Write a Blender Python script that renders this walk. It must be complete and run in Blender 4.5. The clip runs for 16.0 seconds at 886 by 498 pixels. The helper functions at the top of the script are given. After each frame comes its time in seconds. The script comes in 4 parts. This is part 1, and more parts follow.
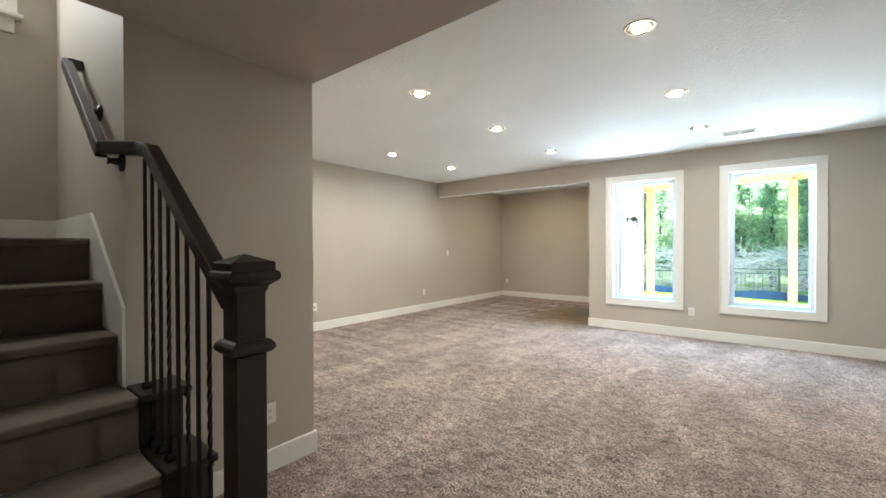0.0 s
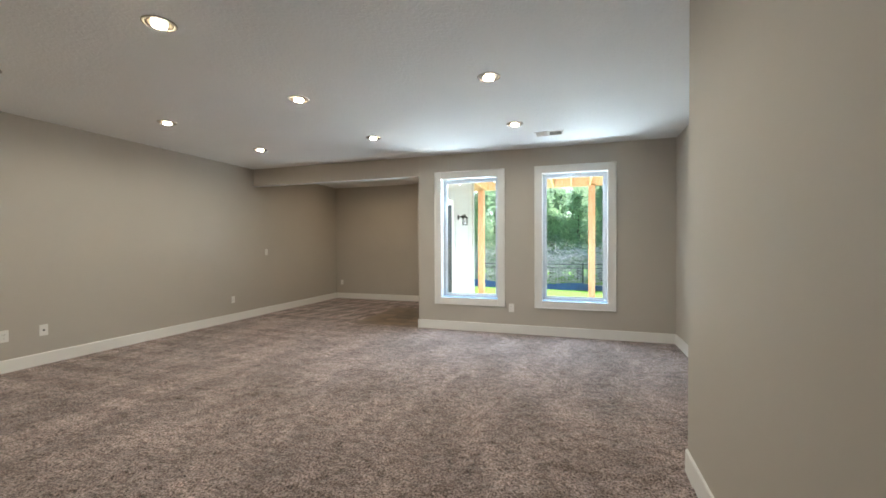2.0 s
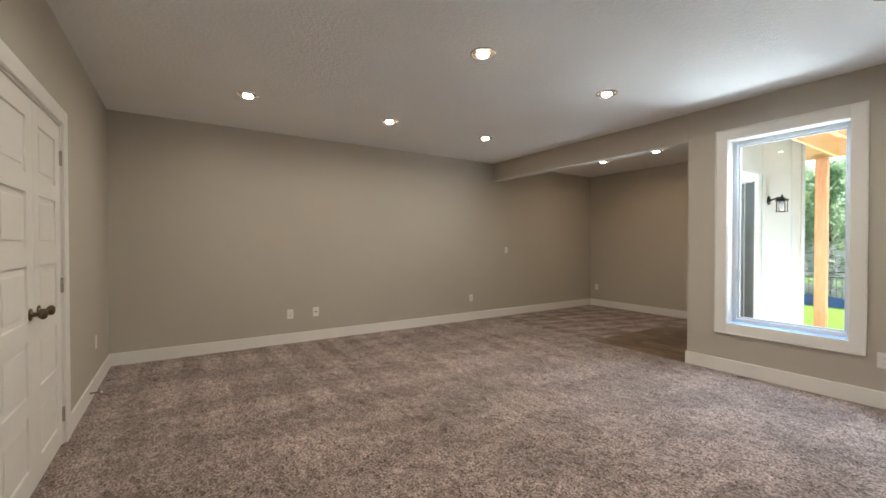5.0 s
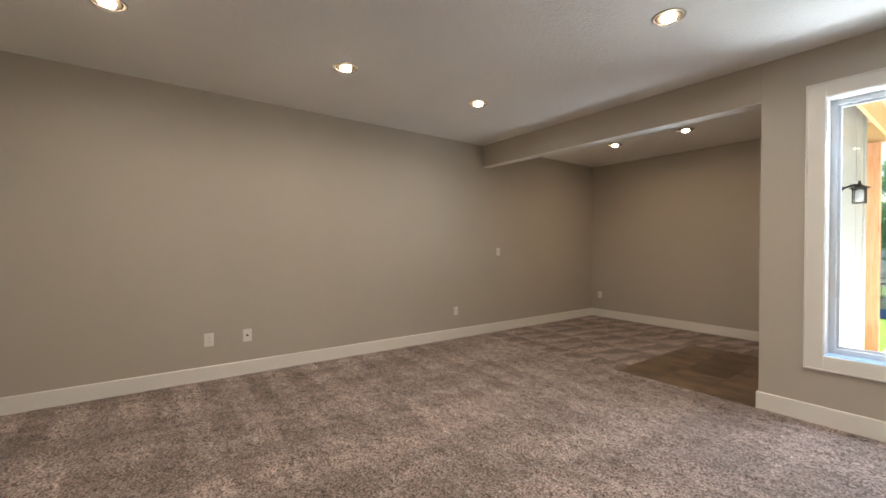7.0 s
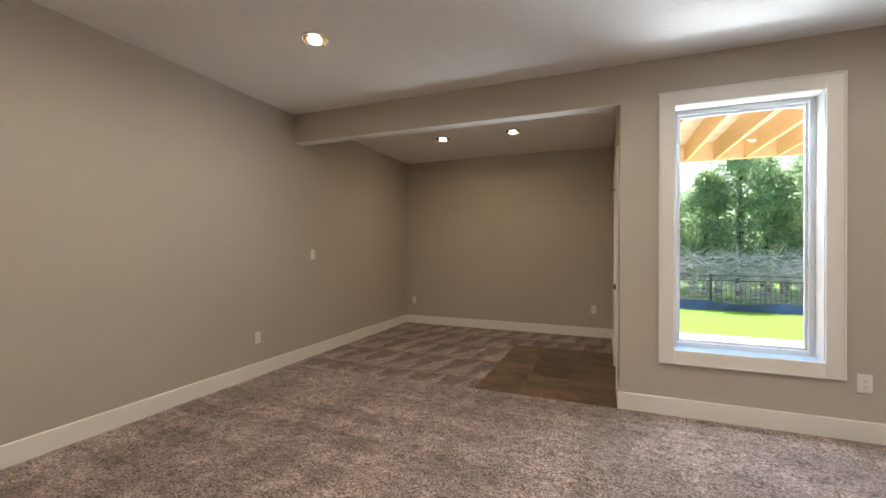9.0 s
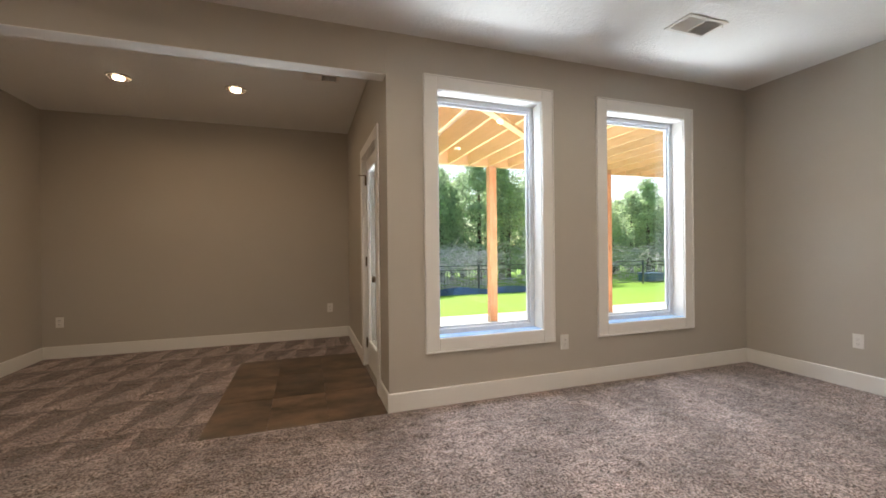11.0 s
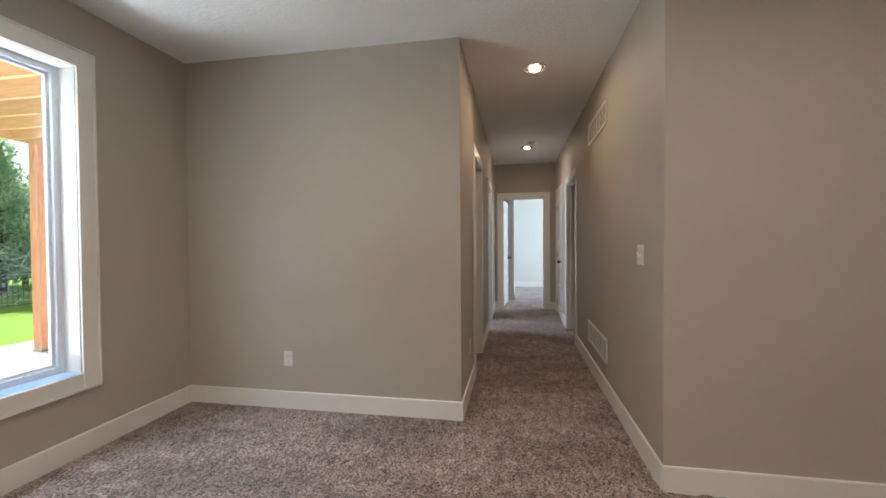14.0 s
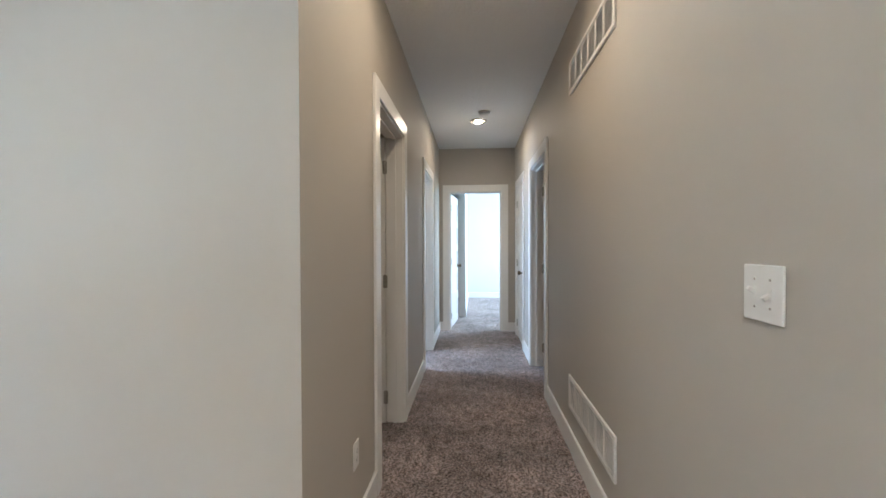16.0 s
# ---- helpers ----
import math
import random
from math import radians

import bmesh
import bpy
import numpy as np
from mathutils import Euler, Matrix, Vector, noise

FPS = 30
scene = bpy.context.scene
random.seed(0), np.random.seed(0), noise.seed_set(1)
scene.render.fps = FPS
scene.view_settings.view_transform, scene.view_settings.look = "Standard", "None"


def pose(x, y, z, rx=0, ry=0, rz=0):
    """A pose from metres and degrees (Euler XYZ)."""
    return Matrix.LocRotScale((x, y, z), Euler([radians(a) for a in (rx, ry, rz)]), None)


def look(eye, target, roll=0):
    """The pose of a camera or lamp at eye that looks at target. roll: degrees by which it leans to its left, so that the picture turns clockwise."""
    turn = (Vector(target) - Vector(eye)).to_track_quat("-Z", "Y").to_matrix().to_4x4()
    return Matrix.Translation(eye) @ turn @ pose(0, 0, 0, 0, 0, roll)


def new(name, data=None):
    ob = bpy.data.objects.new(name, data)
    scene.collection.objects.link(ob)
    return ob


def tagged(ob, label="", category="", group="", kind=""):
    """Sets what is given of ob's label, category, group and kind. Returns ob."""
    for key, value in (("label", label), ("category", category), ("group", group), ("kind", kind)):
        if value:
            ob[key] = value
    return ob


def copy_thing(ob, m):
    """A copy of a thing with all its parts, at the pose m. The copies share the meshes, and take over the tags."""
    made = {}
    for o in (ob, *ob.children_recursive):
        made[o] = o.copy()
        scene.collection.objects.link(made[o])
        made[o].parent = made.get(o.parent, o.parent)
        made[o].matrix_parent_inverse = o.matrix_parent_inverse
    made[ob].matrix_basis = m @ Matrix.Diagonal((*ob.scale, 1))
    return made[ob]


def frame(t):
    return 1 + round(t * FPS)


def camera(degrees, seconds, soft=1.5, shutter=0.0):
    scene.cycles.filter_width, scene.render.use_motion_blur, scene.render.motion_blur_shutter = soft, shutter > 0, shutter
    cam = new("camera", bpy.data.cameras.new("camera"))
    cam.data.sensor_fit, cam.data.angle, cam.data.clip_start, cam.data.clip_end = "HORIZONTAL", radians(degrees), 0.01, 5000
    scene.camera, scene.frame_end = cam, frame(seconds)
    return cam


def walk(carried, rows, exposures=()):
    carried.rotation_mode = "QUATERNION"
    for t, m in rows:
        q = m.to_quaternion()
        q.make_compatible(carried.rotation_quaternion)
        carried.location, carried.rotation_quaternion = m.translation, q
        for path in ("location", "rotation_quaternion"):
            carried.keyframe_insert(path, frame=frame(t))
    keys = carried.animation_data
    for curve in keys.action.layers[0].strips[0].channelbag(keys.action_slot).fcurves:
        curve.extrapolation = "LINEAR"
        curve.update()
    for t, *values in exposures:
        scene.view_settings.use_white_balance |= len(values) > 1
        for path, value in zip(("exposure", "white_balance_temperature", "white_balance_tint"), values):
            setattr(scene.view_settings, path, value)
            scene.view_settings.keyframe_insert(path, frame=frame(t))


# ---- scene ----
cam = camera(95.5, 16.0, soft=1.6)
PATH = [
    (0, (0.075, 0.548, 1.37), (-1.177, 2.107, 1.354), -0.2),
    (0.5, (0.067, 0.648, 1.343), (-0.934, 2.391, 1.324), -0.2),
    (1, (0.096, 0.871, 1.333), (-0.682, 2.713, 1.312), -0.2),
    (1.5, (0.113, 1.11, 1.35), (-0.531, 3.003, 1.323), -0.2),
    (2, (0.13, 1.392, 1.348), (-0.494, 3.291, 1.324), -0.2),
    (2.5, (0.148, 1.644, 1.348), (-0.575, 3.508, 1.325), -0.2),
    (3, (0.175, 1.87, 1.345), (-0.741, 3.648, 1.323), -0.2),
    (3.5, (0.16, 2.084, 1.321), (-0.985, 3.723, 1.303), -0.2),
    (4, (0.136, 2.31, 1.313), (-1.243, 3.759, 1.296), -0.1),
    (4.5, (0.096, 2.541, 1.325), (-1.46, 3.798, 1.304), 0.0),
    (5, (-0.02, 2.759, 1.32), (-1.697, 3.85, 1.295), 0.0),
    (5.2, (-0.103, 2.846, 1.324), (-1.811, 3.887, 1.303), 0.1),
    (7.5, (-1.519, 3.626, 1.296), (-3.02, 4.949, 1.282), 0.3),
    (8, (-1.855, 3.718, 1.292), (-3.146, 5.246, 1.287), 0.4),
    (10.3, (-2.786, 4.344, 1.216), (-2.647, 6.339, 1.214), -0.3),
    (10.5, (-2.813, 4.424, 1.206), (-2.522, 6.402, 1.208), -0.4),
    (11, (-2.846, 4.583, 1.188), (-2.198, 6.475, 1.183), -0.6),
    (11.5, (-2.83, 4.702, 1.196), (-1.82, 6.426, 1.176), -0.6),
    (12, (-2.72, 4.802, 1.184), (-1.37, 6.277, 1.163), -0.7),
    (12.5, (-2.505, 4.87, 1.192), (-0.878, 6.035, 1.161), -0.7),
    (13, (-2.227, 4.905, 1.232), (-0.409, 5.739, 1.199), -0.6),
    (13.5, (-1.871, 4.865, 1.275), (0.051, 5.418, 1.234), -0.5),
    (14, (-1.471, 4.835, 1.304), (0.497, 5.186, 1.265), -0.4),
    (14.5, (-1.056, 4.831, 1.321), (0.93, 5.058, 1.283), -0.3),
    (15, (-0.619, 4.764, 1.329), (1.373, 4.94, 1.293), -0.3),
    (15.5, (-0.185, 4.753, 1.329), (1.809, 4.904, 1.299), -0.2),
    (16, (0.236, 4.7, 1.322), (2.23, 4.852, 1.297), -0.2),
]
EXPOSURES = [(0, 1.97, 5700, 1), (1.0, 1.72, 5800, 2), (1.5, 1.42, 5850, 4), (2, 1.18, 5850, 4), (3.5, 0.98, 5900, 5), (5.2, 0.98, 6250, 9), (8, 1.06, 6500, 11),
             (11, 0.8, 6700, 13), (12.5, 0.76, 6400, 11), (13, 0.54, 6400, 12), (13.7, 0.66, 6450, 13), (14.5, 1.12, 6300, 11), (15.0, 1.46, 5750, 8), (16, 1.6, 5480, 6)]
walk(cam, [(t, look(eye, target, roll)) for t, eye, target, roll in PATH], EXPOSURES)

# ---- world, sun, daylight at the openings ----
SUN_WAY = Vector((0.17, 0.69, 0.70)).normalized()  # towards the sun
world = bpy.data.worlds.new("sky")
scene.world = world
world.use_nodes = True
wn = world.node_tree
sky = wn.nodes.new("ShaderNodeTexSky")
sky.sky_type = "NISHITA"
sky.sun_disc = False
sky.sun_elevation = math.asin(SUN_WAY.z)
sky.sun_rotation = math.atan2(SUN_WAY.x, SUN_WAY.y)
background = wn.nodes["Background"]
background.inputs["Strength"].default_value = 0.15
wn.links.new(sky.outputs["Color"], background.inputs["Color"])

sun_lamp = bpy.data.lights.new("sun", "SUN")
sun_lamp.energy, sun_lamp.angle, sun_lamp.color = 5.0, radians(0.6), (1.0, 0.95, 0.86)
sun = new("sun", sun_lamp)
sun.matrix_world = look((0, 0, 30), Vector((0, 0, 30)) - SUN_WAY)


def sky_lamp(eye, target, width, height, watts, colour=(0.80, 0.90, 1.0), spread=180):
    """An added area lamp that stands in for daylight at one window."""
    lamp = bpy.data.lights.new("daylight_fill", "AREA")
    lamp.shape, lamp.size, lamp.size_y, lamp.energy, lamp.color = "RECTANGLE", width, height, watts, colour
    lamp.spread = radians(spread)
    ob = new("daylight_fill", lamp)
    ob.matrix_world = look(eye, target)
    return ob


SKY_WATTS, PATIO_WATTS = 20, 46
for x in (-1.38, 0.12):
    # unseen added lamps: sky light above each window head, patio bounce over its sill
    sky_lamp((x, 9.5, -0.165), (x, 9.45, 0.84), 1.5, 0.66, PATIO_WATTS, (0.84, 0.94, 1.0))
    sky_lamp((x, 7.86, 2.61), (x, 6.86, 1.75), 0.9, 0.22, SKY_WATTS, (0.62, 0.80, 1.0), 120)
sky_lamp((4.80, 7.66, 1.45), (4.80, 6.0, 0.6), 1.0, 1.4, 45, (0.62, 0.78, 1.0))
sky_lamp((8.6, 1.36, 1.5), (8.8, 3.0, 1.3), 1.7, 1.4, 90, (0.70, 0.85, 1.0))
# warm fill lamp added in the stairwell to brighten the stairs
sky_lamp((-3.86, 0.35, 3.6), (-2.5, 0.35, 2.2), 0.5, 0.9, 7.0, (1.0, 0.88, 0.78))
CAN_WATTS = 4.7
CAN_COLOUR, WARM_COLOUR = (1.0, 0.885, 0.735), (1.0, 0.72, 0.47)  # room; hallway and alcove

# ---- materials ----


def material(name):
    m = bpy.data.materials.new(name)
    m.use_nodes = True
    tree = m.node_tree
    return m, tree, tree.nodes["Principled BSDF"]


def add(tree, kind, **inputs):
    node = tree.nodes.new(kind)
    for key, value in inputs.items():
        node.inputs[key.replace("_", " ")].default_value = value
    return node


def coords(tree, stretch=(1, 1, 1)):
    tc = tree.nodes.new("ShaderNodeTexCoord")
    mp = add(tree, "ShaderNodeMapping", Scale=stretch)
    tree.links.new(tc.outputs["Object"], mp.inputs["Vector"])
    return mp.outputs["Vector"]


def noise_node(tree, vec, scale, detail=4.0, rough=0.55):
    n = add(tree, "ShaderNodeTexNoise", Scale=scale, Detail=detail, Roughness=rough)
    tree.links.new(vec, n.inputs["Vector"])
    return n


def ramp(tree, fac, stops):
    r = tree.nodes.new("ShaderNodeValToRGB")
    el = r.color_ramp.elements
    while len(el) < len(stops):
        el.new(0.5)
    for e, (p, c) in zip(el, stops):
        e.position, e.color = p, (*c, 1)
    tree.links.new(fac, r.inputs["Fac"])
    return r.outputs["Color"]


def mix(tree, fac, a, b, blend="MIX"):
    m = tree.nodes.new("ShaderNodeMix")
    m.data_type, m.blend_type = "RGBA", blend
    for sock, v in ((m.inputs["Factor"], fac), (m.inputs["A"], a), (m.inputs["B"], b)):
        if isinstance(v, bpy.types.NodeSocket):
            tree.links.new(v, sock)
        elif isinstance(v, (int, float)):
            sock.default_value = v
        else:
            sock.default_value = (*v, 1)
    return m.outputs["Result"]


def bump(tree, bsdf, height, strength, distance):
    b = add(tree, "ShaderNodeBump", Strength=strength, Distance=distance)
    tree.links.new(height, b.inputs["Height"])
    tree.links.new(b.outputs["Normal"], bsdf.inputs["Normal"])
    return b


def shade(c, k):
    return tuple(min(1.0, v * k) for v in c)


def plain(name, colour, rough=0.5, metal=0.0, vary=0.08, scale=6.0, relief=0.0, relief_scale=120.0, stretch=(1, 1, 1), coat=0.0):
    """A painted or solid surface with slight blotches and fine relief."""
    m, tree, bsdf = material(name)
    vec = coords(tree, stretch)
    big = noise_node(tree, vec, scale, 5)
    tree.links.new(ramp(tree, big.outputs["Fac"], [(0.3, shade(colour, 1 - vary)), (0.7, shade(colour, 1 + vary))]), bsdf.inputs["Base Color"])
    bsdf.inputs["Metallic"].default_value = metal
    bsdf.inputs["Coat Weight"].default_value = coat
    fine = noise_node(tree, vec, relief_scale, 3)
    rr = add(tree, "ShaderNodeMapRange", To_Min=rough * 0.88, To_Max=min(1, rough * 1.12))
    tree.links.new(big.outputs["Fac"], rr.inputs["Value"])
    tree.links.new(rr.outputs["Result"], bsdf.inputs["Roughness"])
    if relief:
        bump(tree, bsdf, fine.outputs["Fac"], relief, 0.002)
    return m


WALL = plain("greige_wall_paint", (0.47, 0.43, 0.37), 0.62, vary=0.025, scale=1.3, relief=0.10, relief_scale=160)
TRIM = plain("white_trim_paint", (0.80, 0.78, 0.74), 0.30, vary=0.02, scale=3, relief=0.03, relief_scale=60)
BAFFLE = plain("shaded_tan_baffle", (0.17, 0.13, 0.095), 0.45, vary=0.05)
LAMP_RING = plain("satin_lamp_ring", (0.34, 0.30, 0.26), 0.40, vary=0.05)
PLATE = plain("white_plastic", (0.78, 0.76, 0.72), 0.35, vary=0.02)
VINYL = plain("white_vinyl", (0.72, 0.75, 0.79), 0.28, vary=0.02)
SMOOTH_WHITE = plain("lit_soffit_white", (0.84, 0.84, 0.82), 0.6, vary=0.02, scale=1.5, relief=0.1, relief_scale=150)
SLOT = plain("dark_slot", (0.02, 0.02, 0.02), 0.6)
DARKWOOD = plain("dark_stained_wood", (0.020, 0.015, 0.012), 0.30, vary=0.12, scale=5, relief=0.04, relief_scale=50, stretch=(1, 6, 6), coat=0.15)
IRON = plain("black_iron", (0.018, 0.017, 0.017), 0.42, metal=0.6, vary=0.2, scale=30)
BRONZE = plain("aged_bronze", (0.16, 0.12, 0.075), 0.32, metal=1.0, vary=0.25, scale=40)
NICKEL = plain("dull_nickel", (0.42, 0.39, 0.34), 0.35, metal=1.0, vary=0.15, scale=40)
# white siding, base colour greyed to offset the added patio lamps
SIDING = plain("greyed_white_siding", (0.42, 0.42, 0.405), 0.55, vary=0.04, scale=2, relief=0.12, relief_scale=45, stretch=(4, 4, 0.6))
CONCRETE = plain("patio_concrete", (0.74, 0.71, 0.66), 0.85, vary=0.14, scale=2.2, relief=0.4, relief_scale=90)
DOORGREY = plain("grey_door_paint", (0.19, 0.205, 0.21), 0.45, vary=0.04)
FENCE = plain("black_fence_metal", (0.11, 0.125, 0.13), 0.45, metal=0.2, vary=0.15)
SILT = plain("blue_black_silt_cloth", (0.14, 0.24, 0.48), 0.6, vary=0.2, scale=3)
BIN = plain("blue_bin_plastic", (0.05, 0.14, 0.30), 0.45, vary=0.15)
GRILLE = plain("white_grille_enamel", (0.78, 0.75, 0.70), 0.32, vary=0.02)
DUCT = plain("grey_duct", (0.50, 0.49, 0.48), 0.7, vary=0.2)


def ceiling_material():
    m, tree, bsdf = material("knockdown_ceiling_paint")
    vec = coords(tree)
    big = noise_node(tree, vec, 0.9, 3)
    tree.links.new(ramp(tree, big.outputs["Fac"], [(0.3, (0.82, 0.82, 0.80)), (0.7, (0.86, 0.86, 0.84))]), bsdf.inputs["Base Color"])
    bsdf.inputs["Roughness"].default_value = 0.75
    blots = noise_node(tree, vec, 40, 2.5, 0.5)
    flat = ramp(tree, blots.outputs["Fac"], [(0.46, (0, 0, 0)), (0.56, (1, 1, 1))])
    fine = noise_node(tree, vec, 130, 2)
    h = mix(tree, 0.25, flat, fine.outputs["Fac"])
    bump(tree, bsdf, h, 0.40, 0.004)
    return m


def vacuum_strokes(tree, vec):
    """Rows of wedge-shaped strokes that a vacuum leaves in the pile."""
    def op(kind, a, b=0.0, c=0.0):
        n = tree.nodes.new("ShaderNodeMath")
        n.operation = kind
        for sock, v in zip(n.inputs, (a, b, c)):
            if isinstance(v, bpy.types.NodeSocket):
                tree.links.new(v, sock)
            else:
                sock.default_value = v
        return n.outputs[0]

    wob = noise_node(tree, vec, 3.0, 2)
    sep = tree.nodes.new("ShaderNodeSeparateXYZ")
    tree.links.new(vec, sep.inputs[0])
    wobble = op("MULTIPLY", op("SUBTRACT", wob.outputs["Fac"], 0.5), 0.35)
    v = op("ADD", op("MULTIPLY", sep.outputs["Y"], 1.55), op("MULTIPLY", wobble, 0.5))
    row = op("FLOOR", v)
    u = op("ADD", op("ADD", op("MULTIPLY", sep.outputs["X"], 3.1), wobble), op("MULTIPLY", row, 0.37))
    wedge = op("SUBTRACT", op("FRACT", u), op("FRACT", v))
    return ramp(tree, op("ADD", wedge, 0.5), [(0.46, (0.58, 0.52, 0.48)), (0.55, (1.20, 1.15, 1.11))])


def vacuum_bands(tree, vec):
    """Long vacuum passes that run out from the west wall, broken up and fading towards the middle of the room."""
    wob = noise_node(tree, vec, 1.3, 3)
    bent = tree.nodes.new("ShaderNodeVectorMath")
    bent.operation = "MULTIPLY_ADD"
    tree.links.new(wob.outputs["Color"], bent.inputs[0])
    bent.inputs[1].default_value = (0.0, 0.22, 0)
    tree.links.new(vec, bent.inputs[2])
    passes = add(tree, "ShaderNodeTexWave", Scale=0.85, Distortion=0.9, Detail=3.0)
    passes.bands_direction = "Y"
    tree.links.new(bent.outputs[0], passes.inputs["Vector"])
    tone = ramp(tree, passes.outputs["Fac"], [(0.34, (0.73, 0.68, 0.65)), (0.50, (1.0, 0.99, 0.98)), (0.75, (1.12, 1.11, 1.10))])
    sep = tree.nodes.new("ShaderNodeSeparateXYZ")
    tree.links.new(vec, sep.inputs[0])
    near = add(tree, "ShaderNodeMapRange", From_Min=-1.6, From_Max=-4.2)
    tree.links.new(sep.outputs["X"], near.inputs["Value"])
    patch = noise_node(tree, vec, 0.8, 3)
    amount = mix(tree, 1.0, near.outputs["Result"], ramp(tree, patch.outputs["Fac"], [(0.38, (0.15, 0.15, 0.15)), (0.58, (1, 1, 1))]), "MULTIPLY")
    return mix(tree, amount, (1, 1, 1), tone)


def carpet_material(name="taupe_plush_carpet", tone=1.0, lean_amount=1.0, strokes=False, bands=False):
    m, tree, bsdf = material(name)
    vec = coords(tree)
    tuft = noise_node(tree, vec, 74, 3, 0.66)
    fleck = noise_node(tree, vec, 190, 2, 0.6)
    lumps = noise_node(tree, coords(tree, (0.75, 1.35, 1)), 13, 4, 0.68)
    # swathes where the pile leans one way or the other, about a vacuum's width
    warp = noise_node(tree, vec, 1.6, 2, 0.5)
    sw = coords(tree, (2.3, 1.0, 1))
    pushed = tree.nodes.new("ShaderNodeVectorMath")
    pushed.operation = "MULTIPLY_ADD"
    tree.links.new(warp.outputs["Color"], pushed.inputs[0])
    pushed.inputs[1].default_value = (0.9, 0.9, 0)
    tree.links.new(sw, pushed.inputs[2])
    swathe = noise_node(tree, pushed.outputs[0], 1.1, 5, 0.66)
    base = ramp(tree, tuft.outputs["Fac"], [(0.385, shade((0.058, 0.039, 0.032), tone)), (0.48, shade((0.252, 0.187, 0.164), tone)), (0.615, shade((0.48, 0.392, 0.364), tone))])
    dots = ramp(tree, fleck.outputs["Fac"], [(0.36, (0.45, 0.41, 0.39)), (0.47, (1.0, 1.0, 1.0)), (0.62, (1.16, 1.16, 1.16))])
    tint = ramp(tree, lumps.outputs["Fac"], [(0.36, (0.64, 0.61, 0.60)), (0.5, (1.0, 0.99, 0.99)), (0.62, (1.25, 1.24, 1.24))])
    k = 0.22 * lean_amount
    lean = ramp(tree, swathe.outputs["Fac"], [(0.41, (1 - k, 1 - k * 1.04, 1 - k * 1.08)), (0.50, (1.0, 0.99, 0.98)), (0.58, (1 + k * 1.3,) * 3)])
    c = mix(tree, 1.0, base, tint, "MULTIPLY")
    c = mix(tree, 1.0, c, lean, "MULTIPLY")
    c = mix(tree, 1.0, c, dots, "MULTIPLY")
    if strokes:
        c = mix(tree, 1.0, c, vacuum_strokes(tree, vec), "MULTIPLY")
    if bands:
        c = mix(tree, 1.0, c, vacuum_bands(tree, vec), "MULTIPLY")
    tree.links.new(c, bsdf.inputs["Base Color"])
    bsdf.inputs["Roughness"].default_value = 0.95
    bsdf.inputs["Specular IOR Level"].default_value = 0.15
    bsdf.inputs["Sheen Weight"].default_value = 0.3
    bsdf.inputs["Sheen Roughness"].default_value = 0.5
    h = mix(tree, 0.5, lumps.outputs["Fac"], tuft.outputs["Fac"])
    bump(tree, bsdf, h, 1.0, 0.024)
    return m


def wood_material(name, dark, light, stretch, scale=5.0, rough=0.7, knots=True, spread=0.12):
    m, tree, bsdf = material(name)
    vec = coords(tree, stretch)
    info = tree.nodes.new("ShaderNodeObjectInfo")
    moved = tree.nodes.new("ShaderNodeVectorMath")
    moved.operation = "ADD"
    tree.links.new(vec, moved.inputs[0])
    far = tree.nodes.new("ShaderNodeMath")
    far.operation = "MULTIPLY"
    far.inputs[1].default_value = 37.0
    tree.links.new(info.outputs["Random"], far.inputs[0])
    tree.links.new(far.outputs[0], moved.inputs[1])
    grain = noise_node(tree, moved.outputs[0], scale, 6, 0.6)
    c = ramp(tree, grain.outputs["Fac"], [(0.3, dark), (0.7, light)])
    if knots:
        v = add(tree, "ShaderNodeTexVoronoi", Scale=1.7)
        tree.links.new(moved.outputs[0], v.inputs["Vector"])
        k = ramp(tree, v.outputs["Distance"], [(0.05, (0.35, 0.28, 0.22)), (0.11, (1, 1, 1))])
        c = mix(tree, 1.0, c, k, "MULTIPLY")
    tone = ramp(tree, info.outputs["Random"], [(0, (1 - spread, 1 - 1.15 * spread, 1 - 1.3 * spread)), (1, (1 + 0.9 * spread, 1 + 0.7 * spread, 1 + 0.5 * spread))])
    c = mix(tree, 1.0, c, tone, "MULTIPLY")
    tree.links.new(c, bsdf.inputs["Base Color"])
    bsdf.inputs["Roughness"].default_value = rough
    bump(tree, bsdf, grain.outputs["Fac"], 0.25, 0.003)
    return m


CEILING = ceiling_material()
CARPET = carpet_material(bands=True)
ALCOVE_CARPET = carpet_material("vacuumed_carpet", 0.95, 0.6, True)
# smooth brown carpet, its base colour also lowered for the stairwell's dimness
STAIR_CARPET = plain("shaded_brown_stair_carpet", (0.135, 0.104, 0.084), 0.95, vary=0.16, scale=9, relief=0.9, relief_scale=240)
LUMBER = wood_material("pine_joist", (0.66, 0.42, 0.20), (0.80, 0.57, 0.33), (9, 0.8, 9))
DECKING = wood_material("pine_decking", (0.60, 0.41, 0.29), (0.76, 0.57, 0.43), (0.8, 9, 9))
CEDAR = wood_material("cedar_post", (0.66, 0.29, 0.14), (0.88, 0.50, 0.30), (9, 9, 0.7))
VINYLTILE = wood_material("brown_floor_tile", (0.040, 0.026, 0.017), (0.19, 0.127, 0.080), (1.0, 1.6, 1), 3.4, 0.42, knots=False, spread=0.30)
BARK = wood_material("grey_bark", (0.06, 0.045, 0.035), (0.16, 0.13, 0.10), (8, 8, 1), 4, 0.9, knots=False)
TWIG = plain("dry_twigs", (0.74, 0.71, 0.69), 0.8, vary=0.3, scale=3)


